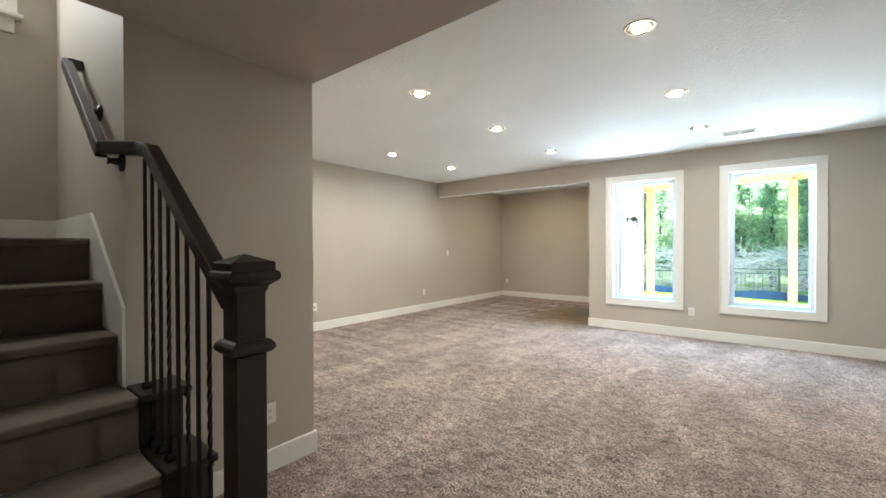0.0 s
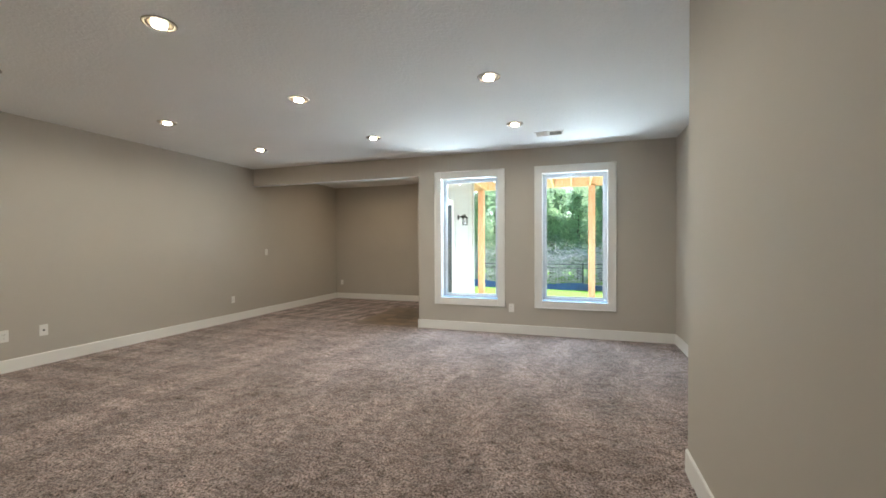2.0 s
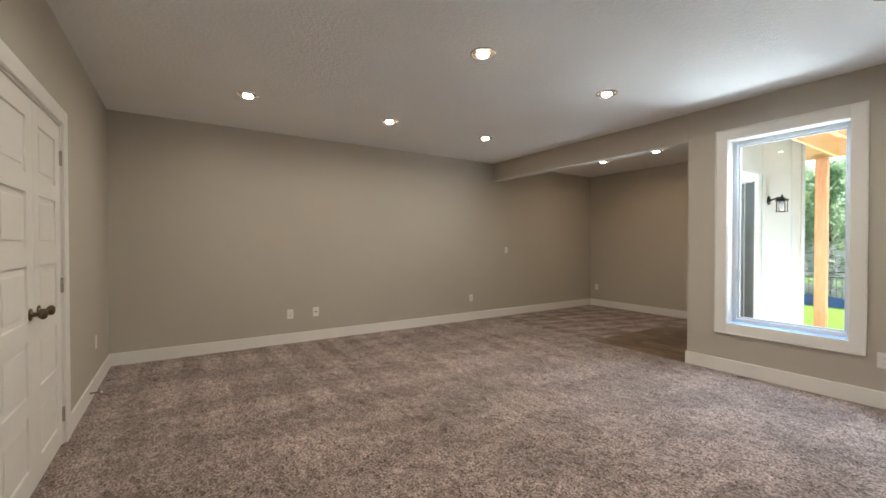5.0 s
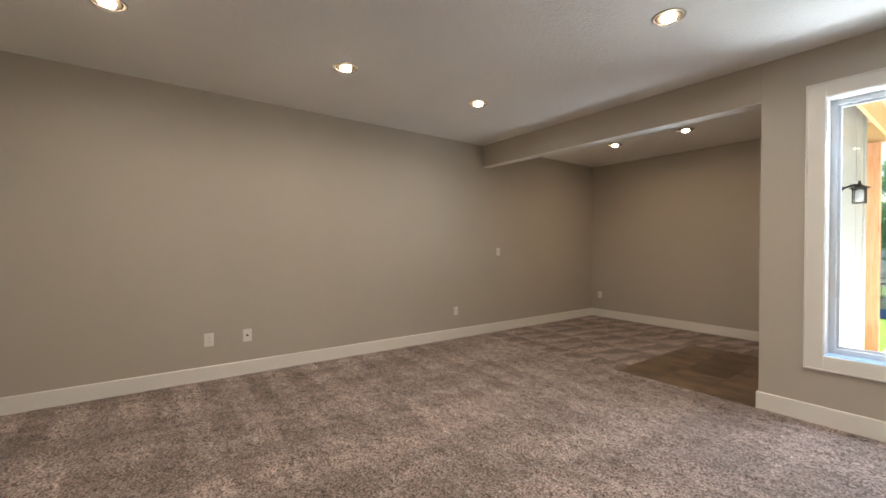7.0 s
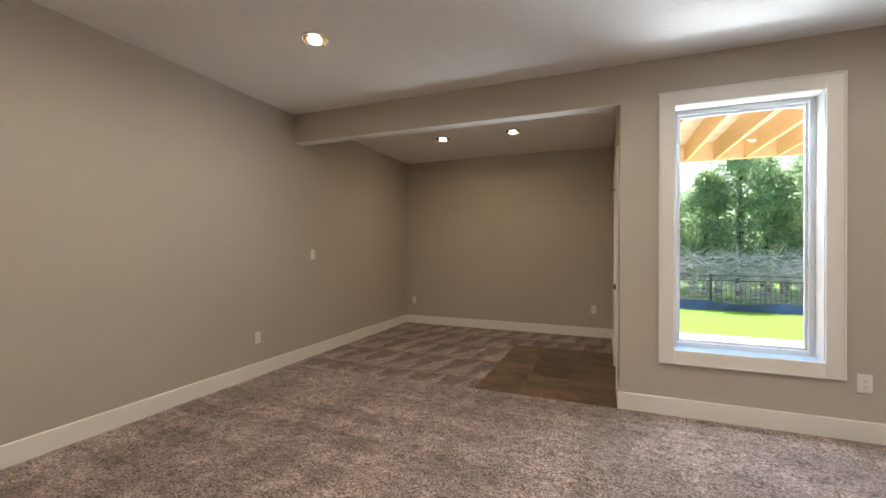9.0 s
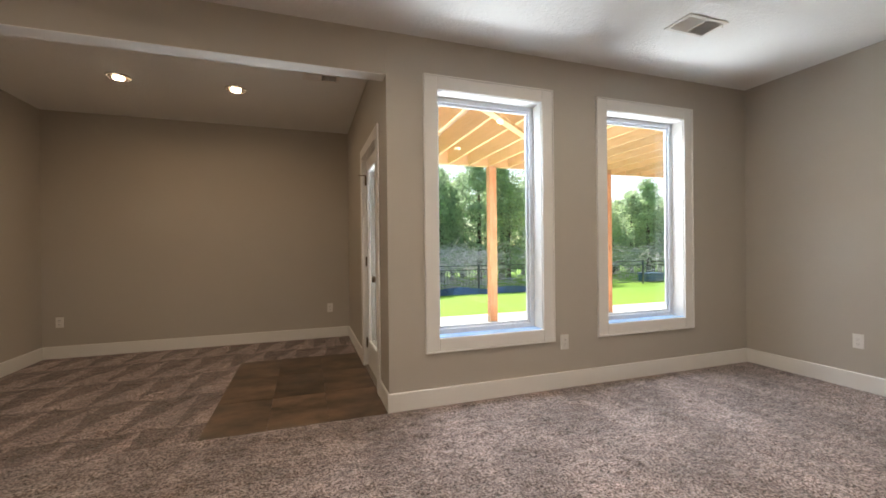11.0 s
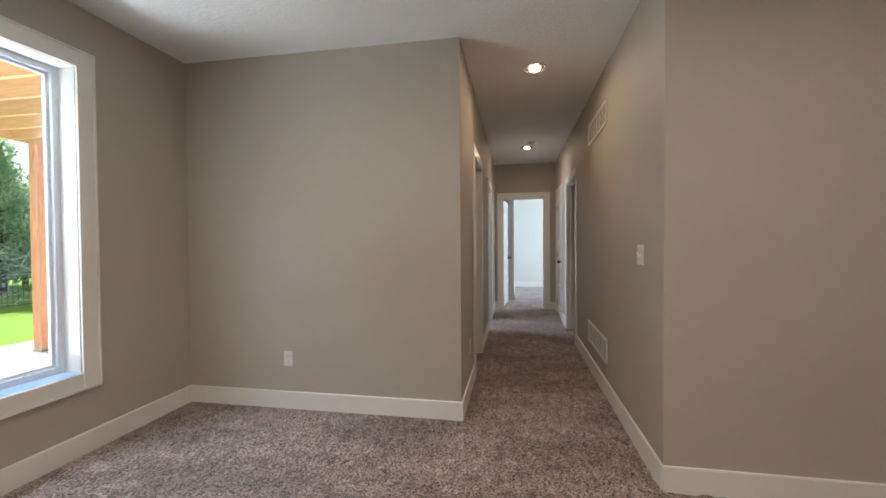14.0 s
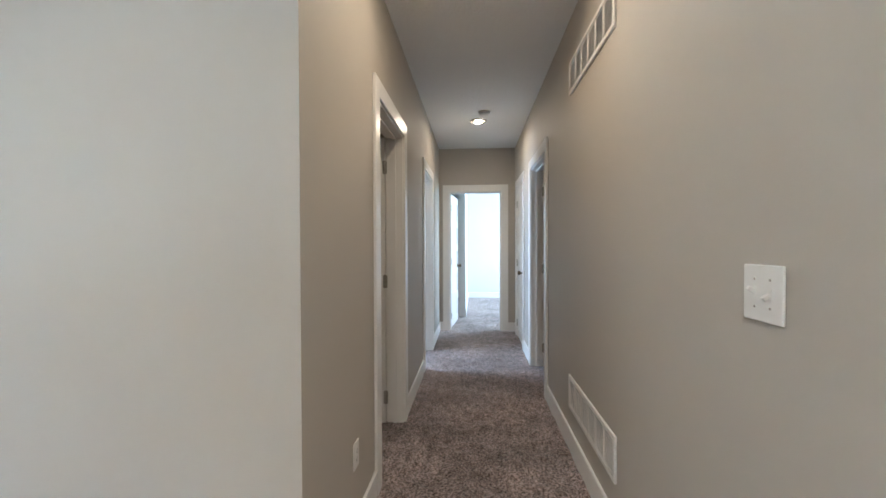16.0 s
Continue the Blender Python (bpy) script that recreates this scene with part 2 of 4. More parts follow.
def leaf_material(name, dark, light):
    m, tree, bsdf = material(name)
    geo = tree.nodes.new("ShaderNodeNewGeometry")
    vec = coords(tree)
    big = noise_node(tree, vec, 0.7, 3)
    a = ramp(tree, geo.outputs["Random Per Island"], [(0, dark), (1, light)])
    b = ramp(tree, big.outputs["Fac"], [(0.3, (0.75, 0.8, 0.8)), (0.7, (1.2, 1.15, 1.1))])
    c = mix(tree, 1.0, a, b, "MULTIPLY")
    tree.links.new(c, bsdf.inputs["Base Color"])
    bsdf.inputs["Roughness"].default_value = 0.55
    thin = tree.nodes.new("ShaderNodeBsdfTranslucent")
    tree.links.new(c, thin.inputs["Color"])
    both = tree.nodes.new("ShaderNodeMixShader")
    both.inputs[0].default_value = 0.75
    tree.links.new(bsdf.outputs[0], both.inputs[1])
    tree.links.new(thin.outputs[0], both.inputs[2])
    tree.links.new(both.outputs[0], tree.nodes["Material Output"].inputs["Surface"])
    return m


CONIFER = leaf_material("cedar_needles", (0.36, 0.50, 0.34), (0.60, 0.74, 0.48))
BROADLEAF = leaf_material("broad_leaves", (0.40, 0.52, 0.28), (0.62, 0.74, 0.42))


def grass_material():
    m, tree, bsdf = material("lawn")
    vec = coords(tree)
    fine = noise_node(tree, vec, 28, 4, 0.7)
    big = noise_node(tree, vec, 0.35, 3)
    a = ramp(tree, fine.outputs["Fac"], [(0.3, (0.16, 0.37, 0.005)), (0.7, (0.32, 0.60, 0.010))])
    b = ramp(tree, big.outputs["Fac"], [(0.3, (0.88, 0.92, 0.9)), (0.7, (1.1, 1.06, 1.0))])
    tree.links.new(mix(tree, 1.0, a, b, "MULTIPLY"), bsdf.inputs["Base Color"])
    bsdf.inputs["Roughness"].default_value = 0.8
    bump(tree, bsdf, fine.outputs["Fac"], 0.8, 0.05)
    return m


GRASS = grass_material()


def glass_material():
    m, tree, bsdf = material("window_glass")
    bsdf.inputs["Base Color"].default_value = (0.96, 0.98, 0.97, 1)
    bsdf.inputs["Roughness"].default_value = 0.0
    bsdf.inputs["IOR"].default_value = 1.45
    bsdf.inputs["Transmission Weight"].default_value = 1.0
    return m


def glow_material(name, colour, strength):
    m, tree, bsdf = material(name)
    bsdf.inputs["Base Color"].default_value = (0.8, 0.8, 0.8, 1)
    bsdf.inputs["Emission Color"].default_value = (*colour, 1)
    bsdf.inputs["Emission Strength"].default_value = strength
    return m


GLASS = glass_material()
LENS = glow_material("lit_lamp_lens", (1.0, 0.82, 0.56), 34.0)

# ---- building helpers ----


def part(name, bm, mat, parent=None, label=""):
    """Links a bmesh as one mesh object, under a thing where one is given."""
    me = bpy.data.meshes.new(name)
    bm.normal_update()
    bm.to_mesh(me)
    bm.free()
    me.materials.append(mat)
    ob = new(name, me)
    if parent is not None:
        ob.parent = parent
    if label:
        tagged(ob, label)
    return ob


def shared(name, me, parent, m):
    """Another piece on the same mesh."""
    ob = new(name, me)
    ob.parent = parent
    ob.matrix_basis = m
    return ob


def empty(name, m=None):
    ob = new(name)
    ob.empty_display_size = 0.1
    if m is not None:
        ob.matrix_basis = m
    return ob


def put_box(bm, lo, hi, bevel=0.0, segments=1):
    lo, hi = Vector(lo), Vector(hi)
    made = bmesh.ops.create_cube(bm, size=1.0, matrix=Matrix.LocRotScale((lo + hi) / 2, None, hi - lo))
    if bevel:
        edges = list({e for v in made["verts"] for e in v.link_edges})
        bmesh.ops.bevel(bm, geom=edges, offset=bevel, segments=segments, affect="EDGES", profile=0.5, clamp_overlap=True)
    return bm


def box(lo, hi, bevel=0.0, segments=1):
    return put_box(bmesh.new(), lo, hi, bevel, segments)


def boxes(*items, bevel=0.0):
    bm = bmesh.new()
    for lo, hi in items:
        put_box(bm, lo, hi, bevel)
    return bm


def lathe(profile, steps=24, m=None):
    """A turned shape about z from (radius, height) pairs."""
    bm = bmesh.new()
    rings = []
    for r, z in profile:
        rings.append([bm.verts.new((r * math.cos(2 * math.pi * k / steps), r * math.sin(2 * math.pi * k / steps), z)) for k in range(steps)])
    for a, b in zip(rings, rings[1:]):
        for k in range(steps):
            bm.faces.new((a[k], a[(k + 1) % steps], b[(k + 1) % steps], b[k]))
    bm.faces.new(rings[0][::-1])
    bm.faces.new(rings[-1])
    bmesh.ops.recalc_face_normals(bm, faces=bm.faces)
    for f in bm.faces:
        f.smooth = True
    if m is not None:
        bm.transform(m)
    return bm


def bar(points, half_w, half_h, up=(0, 0, 1), bevel=0.0):
    """A bar of rectangular section along a polyline, mitred at its bends."""
    bm = bmesh.new()
    pts = [Vector(p) for p in points]
    rings = []
    for i, p in enumerate(pts):
        d0 = (p - pts[i - 1]).normalized() if i else (pts[1] - p).normalized()
        d1 = (pts[i + 1] - p).normalized() if i + 1 < len(pts) else d0
        d = (d0 + d1).normalized()
        side = d.cross(Vector(up)).normalized()
        top = side.cross(d0).normalized()
        k = 1 / max(0.5, d.dot(d0))
        top = side.cross(d).normalized() * k
        rings.append([bm.verts.new(p + side * sx * half_w + top * sz * half_h) for sx, sz in ((-1, -1), (1, -1), (1, 1), (-1, 1))])
    for a, b in zip(rings, rings[1:]):
        for k in range(4):
            bm.faces.new((a[k], a[(k + 1) % 4], b[(k + 1) % 4], b[k]))
    bm.faces.new(rings[0][::-1])
    bm.faces.new(rings[-1])
    bmesh.ops.recalc_face_normals(bm, faces=bm.faces)
    if bevel:
        bmesh.ops.bevel(bm, geom=list(bm.edges), offset=bevel, segments=2, affect="EDGES", profile=0.5, clamp_overlap=True)
    return bm


def wall(name, label, axis, lo, hi, z0, z1, faces, openings=(), mat=None):
    """A wall along x or y with real openings. faces: the two planes of its thickness. openings: (from, to, sill, head)."""
    bm = bmesh.new()

    def block(a, b, za, zb):
        if b - a < 1e-4 or zb - za < 1e-4:
            return
        if axis == "x":
            put_box(bm, (a, faces[0], za), (b, faces[1], zb))
        else:
            put_box(bm, (faces[0], a, za), (faces[1], b, zb))

    at = lo
    for a, b, sill, head in sorted(openings):
        block(at, a, z0, z1)
        block(a, b, z0, sill)
        block(a, b, head, z1)
        at = b
    block(at, hi, z0, z1)
    ob = part(name, bm, mat or WALL)
    return tagged(ob, label, "wall", kind="structure")

# ---- large structure ----
X_W, X_E, X_HALL, Y_N, Y_S, Y_HN, Y_HS, H, SOFFIT = -5.607, 0.761, 1.41, 7.468, 2.09, 5.22, 4.08, 2.76, 2.452
X_A, Y_A, Y_ST, X_ST, X_END = -2.28, 10.222, 1.09, -2.285, 6.352
W1, W2 = (-1.900, -0.986, 0.503, 2.384), (-0.338, 0.570, 0.503, 2.384)

wall("wall_west", "greige painted long side wall", "y", Y_S - 0.12, Y_A + 0.15, 0, 2.9, (X_W - 0.15, X_W))
wall("wall_alcove_north", "greige painted end wall of the alcove", "x", X_W, X_A + 0.19, 0, 2.9, (Y_A, Y_A + 0.15))
wall("wall_alcove_east", "greige painted alcove wall with a glass door", "y", Y_N + 0.18, Y_A, 0, 2.9, (X_A, X_A + 0.17), [(7.89, 8.72, 0, 2.10)])
wall("wall_north", "greige painted wall with two tall windows", "x", X_A, 7.0, 0, 2.9, (Y_N, Y_N + 0.18), [W1, W2, (4.2, 5.3, 0.7, 2.2)])
wall("wall_east", "greige painted wall beside the hallway", "y", Y_HN + 0.12, Y_N, 0, 2.9, (X_HALL, X_HALL + 0.12))
wall("wall_hall_north", "greige hallway wall with two doorways", "x", X_HALL, X_END, 0, 2.9, (Y_HN, Y_HN + 0.12), [(2.385, 3.185, 0, 2.12), (4.42, 5.21, 0, 2.12)])
wall("wall_hall_south", "greige hallway wall with vent grilles and doors", "x", X_E, X_END, 0, 2.9, (Y_HS - 0.12, Y_HS), [(3.745, 4.645, 0, 2.12), (5.31, 6.06, 0, 2.12)])
wall("wall_hall_end", "greige hallway end wall with an open doorway", "y", Y_HS - 0.12, Y_HN + 0.12, 0, 2.9, (X_END, X_END + 0.12), [(4.275, 5.075, 0, 2.12)])
wall("wall_entry_east", "greige painted wall beside the entry", "y", -0.72, Y_HS - 0.12, 0, 2.9, (X_E, X_E + 0.12))
wall("wall_entry_south", "plain greige wall behind the entry", "x", -4.12, X_E, 0, 5.4, (-0.72, -0.60))
wall("wall_closet", "greige painted wall with double closet doors", "x", X_W, X_ST - 0.12, 0, H, (Y_S - 0.12, Y_S + 0.01), [(-3.62, -2.42, 0, 2.11)])
wall("wall_stair_end", "greige painted wall beside the staircase", "y", Y_ST, Y_S + 0.01, 0, H, (X_ST - 0.12, X_ST))
wall("wall_stair_gap", "greige stairwell wall band", "x", X_ST - 0.12, X_ST, H, H + 0.14, (Y_ST, Y_ST + 0.06))
wall("wall_stair_side", "greige painted stairwell side wall", "x", -4.12, X_ST - 0.12, 0, 5.4, (Y_ST, Y_ST + 0.12))
wall("wall_stair_corner", "greige corner of the stairwell", "x", X_ST - 0.12, X_ST, H + 0.14, 5.4, (Y_ST, Y_ST + 0.12))
wall("wall_stair_landing", "greige stairwell wall with a high window", "y", -0.60, Y_ST, 0, 5.4, (-4.12, -4.0), [(-0.2, 0.80, 2.98, 4.3)])
wall("wall_closet_back", "plain back wall of the closet", "y", Y_ST + 0.12, Y_S - 0.12, 0, 2.9, (-4.6, -4.48))
# the rooms off the hallway
wall("wall_bath", "plain greige wall between two rooms", "y", Y_HN + 0.12, Y_N, 0, 2.9, (3.62, 3.74))
wall("wall_bedroom_east", "plain greige bedroom wall", "y", Y_HN + 0.12, Y_N, 0, 2.9, (6.88, 7.0))
wall("wall_store_south", "plain greige wall of a side room", "x", X_E + 0.12, X_END + 0.12, 0, 2.9, (1.6, 1.72))
wall("wall_store_west", "plain greige wall of a side room", "y", 1.72, Y_HS - 0.12, 0, 2.9, (3.1, 3.22))
wall("wall_store_east", "plain greige wall of a side room", "y", 1.72, Y_HS - 0.12, 0, 2.9, (5.0, 5.12))
# WALL's finish with a paler, even base colour
WHITE_WALL = plain("pale_end_room_wall", (0.66, 0.65, 0.62), 0.6, vary=0.02, scale=1.2, relief=0.1, relief_scale=160)
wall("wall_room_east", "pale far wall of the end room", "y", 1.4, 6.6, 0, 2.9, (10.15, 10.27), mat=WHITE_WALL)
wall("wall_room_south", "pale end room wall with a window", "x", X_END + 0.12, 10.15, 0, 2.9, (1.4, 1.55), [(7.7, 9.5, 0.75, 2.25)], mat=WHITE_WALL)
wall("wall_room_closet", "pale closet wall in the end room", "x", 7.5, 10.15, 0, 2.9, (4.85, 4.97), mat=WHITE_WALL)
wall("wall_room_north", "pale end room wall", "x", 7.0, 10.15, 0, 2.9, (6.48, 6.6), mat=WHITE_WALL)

beam = part("beam", box((X_W, Y_N, 2.45), (X_A, Y_N + 0.13, H), 0.003), WALL)
# light from below is put into the underside's whiter colour
part("soffit", box((X_W + 0.001, Y_N + 0.001, 2.446), (X_A - 0.001, Y_N + 0.129, 2.4498)), SMOOTH_WHITE, beam, "underside whitened for the light from below")
tagged(beam, "greige boxed beam across the alcove opening", "beam", kind="structure")


def slab(name, label, lo, hi, mat, category):
    return tagged(part(name, box(lo, hi), mat), label, category, kind="structure")


slab("ceiling", "white knockdown-textured basement ceiling", (X_W - 0.15, Y_ST + 0.06, H), (X_HALL + 0.12, Y_N + 0.18, H + 0.14), CEILING, "ceiling")
slab("ceiling_alcove", "white textured alcove ceiling", (X_W - 0.15, Y_N + 0.18, H + 0.004), (X_A + 0.17, Y_A + 0.15, H + 0.14), CEILING, "ceiling")
slab("ceiling_hall", "white textured ceiling of the hallway rooms", (X_HALL + 0.12, 1.4, H), (10.27, 7.62, H + 0.14), CEILING, "ceiling")
slab("ceiling_entry", "plain ceiling above the entry soffit", (X_ST, -0.72, H), (X_HALL + 0.12, Y_ST + 0.06, H + 0.14), CEILING, "ceiling")
slab("ceiling_soffit", "greige dropped soffit over the entry", (X_ST, -0.6, SOFFIT), (X_E, Y_S + 0.012, H), WALL, "ceiling")
slab("ceiling_stairwell", "plain white ceiling high over the stairwell", (-4.12, -0.72, 5.4), (X_ST, Y_ST + 0.12, 5.52), CEILING, "ceiling")
slab("wall_stair_upper", "greige wall above the soffit edge", (X_ST, -0.6, H + 0.14), (X_ST + 0.12, Y_ST + 0.12, 5.4), WALL, "wall")


def carpet_mesh(x0, x1, y0, y1, step, height, seed, mat):
    """A carpet with real uneven pile: a fine grid lifted by smoothed random tufts."""
    nx, ny = max(2, int((x1 - x0) / step)), max(2, int((y1 - y0) / step))
    rng = np.random.default_rng(seed)
    z = rng.random((ny + 1, nx + 1))
    z = (z + np.roll(z, 1, 0) + np.roll(z, 1, 1) + np.roll(np.roll(z, 1, 0), 1, 1)) / 4
    z = (z - 0.5) * 2 * height
    # broader tufts that clump together
    for width, lift in ((4, 0.9), (9, 1.0)):
        rough = rng.random((ny // width + 3, nx // width + 3)) - 0.5
        fy, fx = np.arange(ny + 1) / width, np.arange(nx + 1) / width
        iy, ix = fy.astype(int), fx.astype(int)
        ty, tx = (fy - iy)[:, None], (fx - ix)[None, :]
        ty, tx = ty * ty * (3 - 2 * ty), tx * tx * (3 - 2 * tx)
        a, b = rough[iy][:, ix], rough[iy][:, ix + 1]
        c, d = rough[iy + 1][:, ix], rough[iy + 1][:, ix + 1]
        z = z + height * lift * 2 * ((a * (1 - tx) + b * tx) * (1 - ty) + (c * (1 - tx) + d * tx) * ty)
    ey = np.minimum(np.arange(ny + 1), ny - np.arange(ny + 1))[:, None]
    ex = np.minimum(np.arange(nx + 1), nx - np.arange(nx + 1))[None, :]
    z = z * np.clip(np.minimum(ex, ey) / 4.0, 0, 1)
    gx, gy = np.meshgrid(np.linspace(x0, x1, nx + 1), np.linspace(y0, y1, ny + 1))
    jx = (rng.random(gx.shape) - 0.5) * step * 0.5
    jy = (rng.random(gx.shape) - 0.5) * step * 0.5
    jx[:, [0, -1]] = 0
    jy[[0, -1], :] = 0
    pts = np.stack([gx + jx, gy + jy, z], -1).reshape(-1, 3)
    idx = np.arange((ny + 1) * (nx + 1)).reshape(ny + 1, nx + 1)
    quads = np.stack([idx[:-1, :-1], idx[:-1, 1:], idx[1:, 1:], idx[1:, :-1]], -1).reshape(-1, 4)
    me = bpy.data.meshes.new("floor")
    me.vertices.add(len(pts))
    me.vertices.foreach_set("co", pts.ravel())
    me.loops.add(quads.size)
    me.loops.foreach_set("vertex_index", quads.ravel())
    me.polygons.add(len(quads))
    me.polygons.foreach_set("loop_start", np.arange(0, quads.size, 4))
    me.polygons.foreach_set("use_smooth", np.ones(len(quads), dtype=bool))
    me.update(calc_edges=True)
    me.materials.append(mat)
    return me


def carpet(name, label, x0, x1, y0, y1, step=0.02, height=0.006, seed=1, mat=None):
    ob = new(name, carpet_mesh(x0, x1, y0, y1, step, height, seed, mat or CARPET))
    return tagged(ob, label, "carpet", kind="structure")


TX0, TX1, TY0, TY1 = -3.497, X_A, 7.455, 9.27
carpet("floor", "taupe plush carpet with vacuum swathes", X_W, X_HALL, Y_S, TY0, 0.016, 0.007, 1)
carpet("floor_alcove", "taupe plush carpet in the alcove", X_W, TX0, TY0, Y_A, 0.02, 0.006, 2, ALCOVE_CARPET)
carpet("floor_alcove_back", "taupe plush carpet strip behind the tiles", TX0, X_A, TY1, Y_A, 0.02, 0.006, 3, ALCOVE_CARPET)
carpet("floor_entry", "taupe plush carpet at the foot of the stairs", X_ST, X_E, -0.6, Y_S, 0.02, 0.006, 5)
carpet("floor_hall", "taupe plush carpet along the hallway", X_HALL, X_END + 0.12, Y_HS - 0.12, Y_HN + 0.12, 0.016, 0.006, 6)
carpet("floor_rooms_north", "taupe plush carpet in the bedrooms", X_HALL, 7.0, Y_HN + 0.12, Y_N, 0.05, 0.005, 7)
carpet("floor_rooms_south", "taupe plush carpet in the side rooms", X_E, X_END + 0.12, 1.6, Y_HS - 0.12, 0.05, 0.005, 8)
carpet("floor_end_room", "taupe plush carpet in the end room", X_END + 0.12, 10.15, 1.4, 6.6, 0.03, 0.006, 9)
slab("subfloor", "grey slab under the carpet", (X_W - 0.15, -0.72, -0.28), (10.27, 7.62, -0.05), CONCRETE, "slab")
slab("subfloor_alcove", "grey slab under the alcove", (X_W - 0.15, 7.62, -0.28), (X_A + 0.17, Y_A + 0.15, -0.05), CONCRETE, "slab")

# floor tiles in front of the glass door
tile_floor = empty("floor_tiles", pose(0, 0, 0))
tagged(tile_floor, "brown mottled floor tiles before the glass door", "tile floor", kind="structure")
part("bedding", box((TX0, TY0, -0.05), (TX1, TY1, -0.004)), BARK, tile_floor)


def baseboard(name, a, b, normal, height=0.135):
    """A white board along a wall's foot from a to b, standing off along the wall's normal."""
    a, b, n = Vector((*a, 0)), Vector((*b, 0)), Vector((*normal, 0))
    bm = bmesh.new()
    prof = ((0, -0.01), (0.014, -0.01), (0.014, height - 0.006), (0.010, height), (0, height))
    ra = [bm.verts.new(a + n * u + Vector((0, 0, z))) for u, z in prof]
    rb = [bm.verts.new(b + n * u + Vector((0, 0, z))) for u, z in prof]
    k = len(prof)
    for i in range(k):
        bm.faces.new((ra[i], ra[(i + 1) % k], rb[(i + 1) % k], rb[i]))
    bm.faces.new(ra[::-1])
    bm.faces.new(rb)
    bmesh.ops.recalc_face_normals(bm, faces=bm.faces)
    ob = part(name, bm, TRIM)
    return tagged(ob, "white painted wooden baseboard", "baseboard", kind="structure")


g = 0.014
for a, b, n in (
    ((X_W, Y_S + 0.01), (X_W, Y_A), (1, 0)),
    ((X_W + g, Y_A), (X_A - g, Y_A), (0, -1)),
    ((X_A, 8.815), (X_A, Y_A - g), (-1, 0)),
    ((X_A, Y_N - g), (X_A, 7.795), (-1, 0)),
    ((X_A, Y_N), (X_HALL - g, Y_N), (0, -1)),
    ((X_HALL, Y_HN - g), (X_HALL, Y_N), (-1, 0)),
    ((X_HALL, Y_HN), (2.293, Y_HN), (0, -1)),
    ((3.277, Y_HN), (4.328, Y_HN), (0, -1)),
    ((5.302, Y_HN), (X_END, Y_HN), (0, -1)),
    ((X_E, Y_HS), (3.653, Y_HS), (0, 1)),
    ((4.737, Y_HS), (5.218, Y_HS), (0, 1)),
    ((X_E, -0.6), (X_E, Y_HS), (-1, 0)),
    ((X_END, Y_HS), (X_END, 4.183), (-1, 0)),
    ((X_END, 5.167), (X_END, Y_HN), (-1, 0)),
    ((X_W + g, Y_S + 0.01), (-3.715, Y_S + 0.01), (0, 1)),
    ((-2.325, Y_S + 0.01), (X_ST, Y_S + 0.01), (0, 1)),
    ((X_ST, 1.30), (X_ST, Y_S + 0.024), (1, 0)),
    ((10.15, 1.55), (10.15, 4.85), (-1, 0)),
    ((7.5, 4.85), (10.15, 4.85), (0, -1)),
):
    baseboard("baseboard", a, b, n)

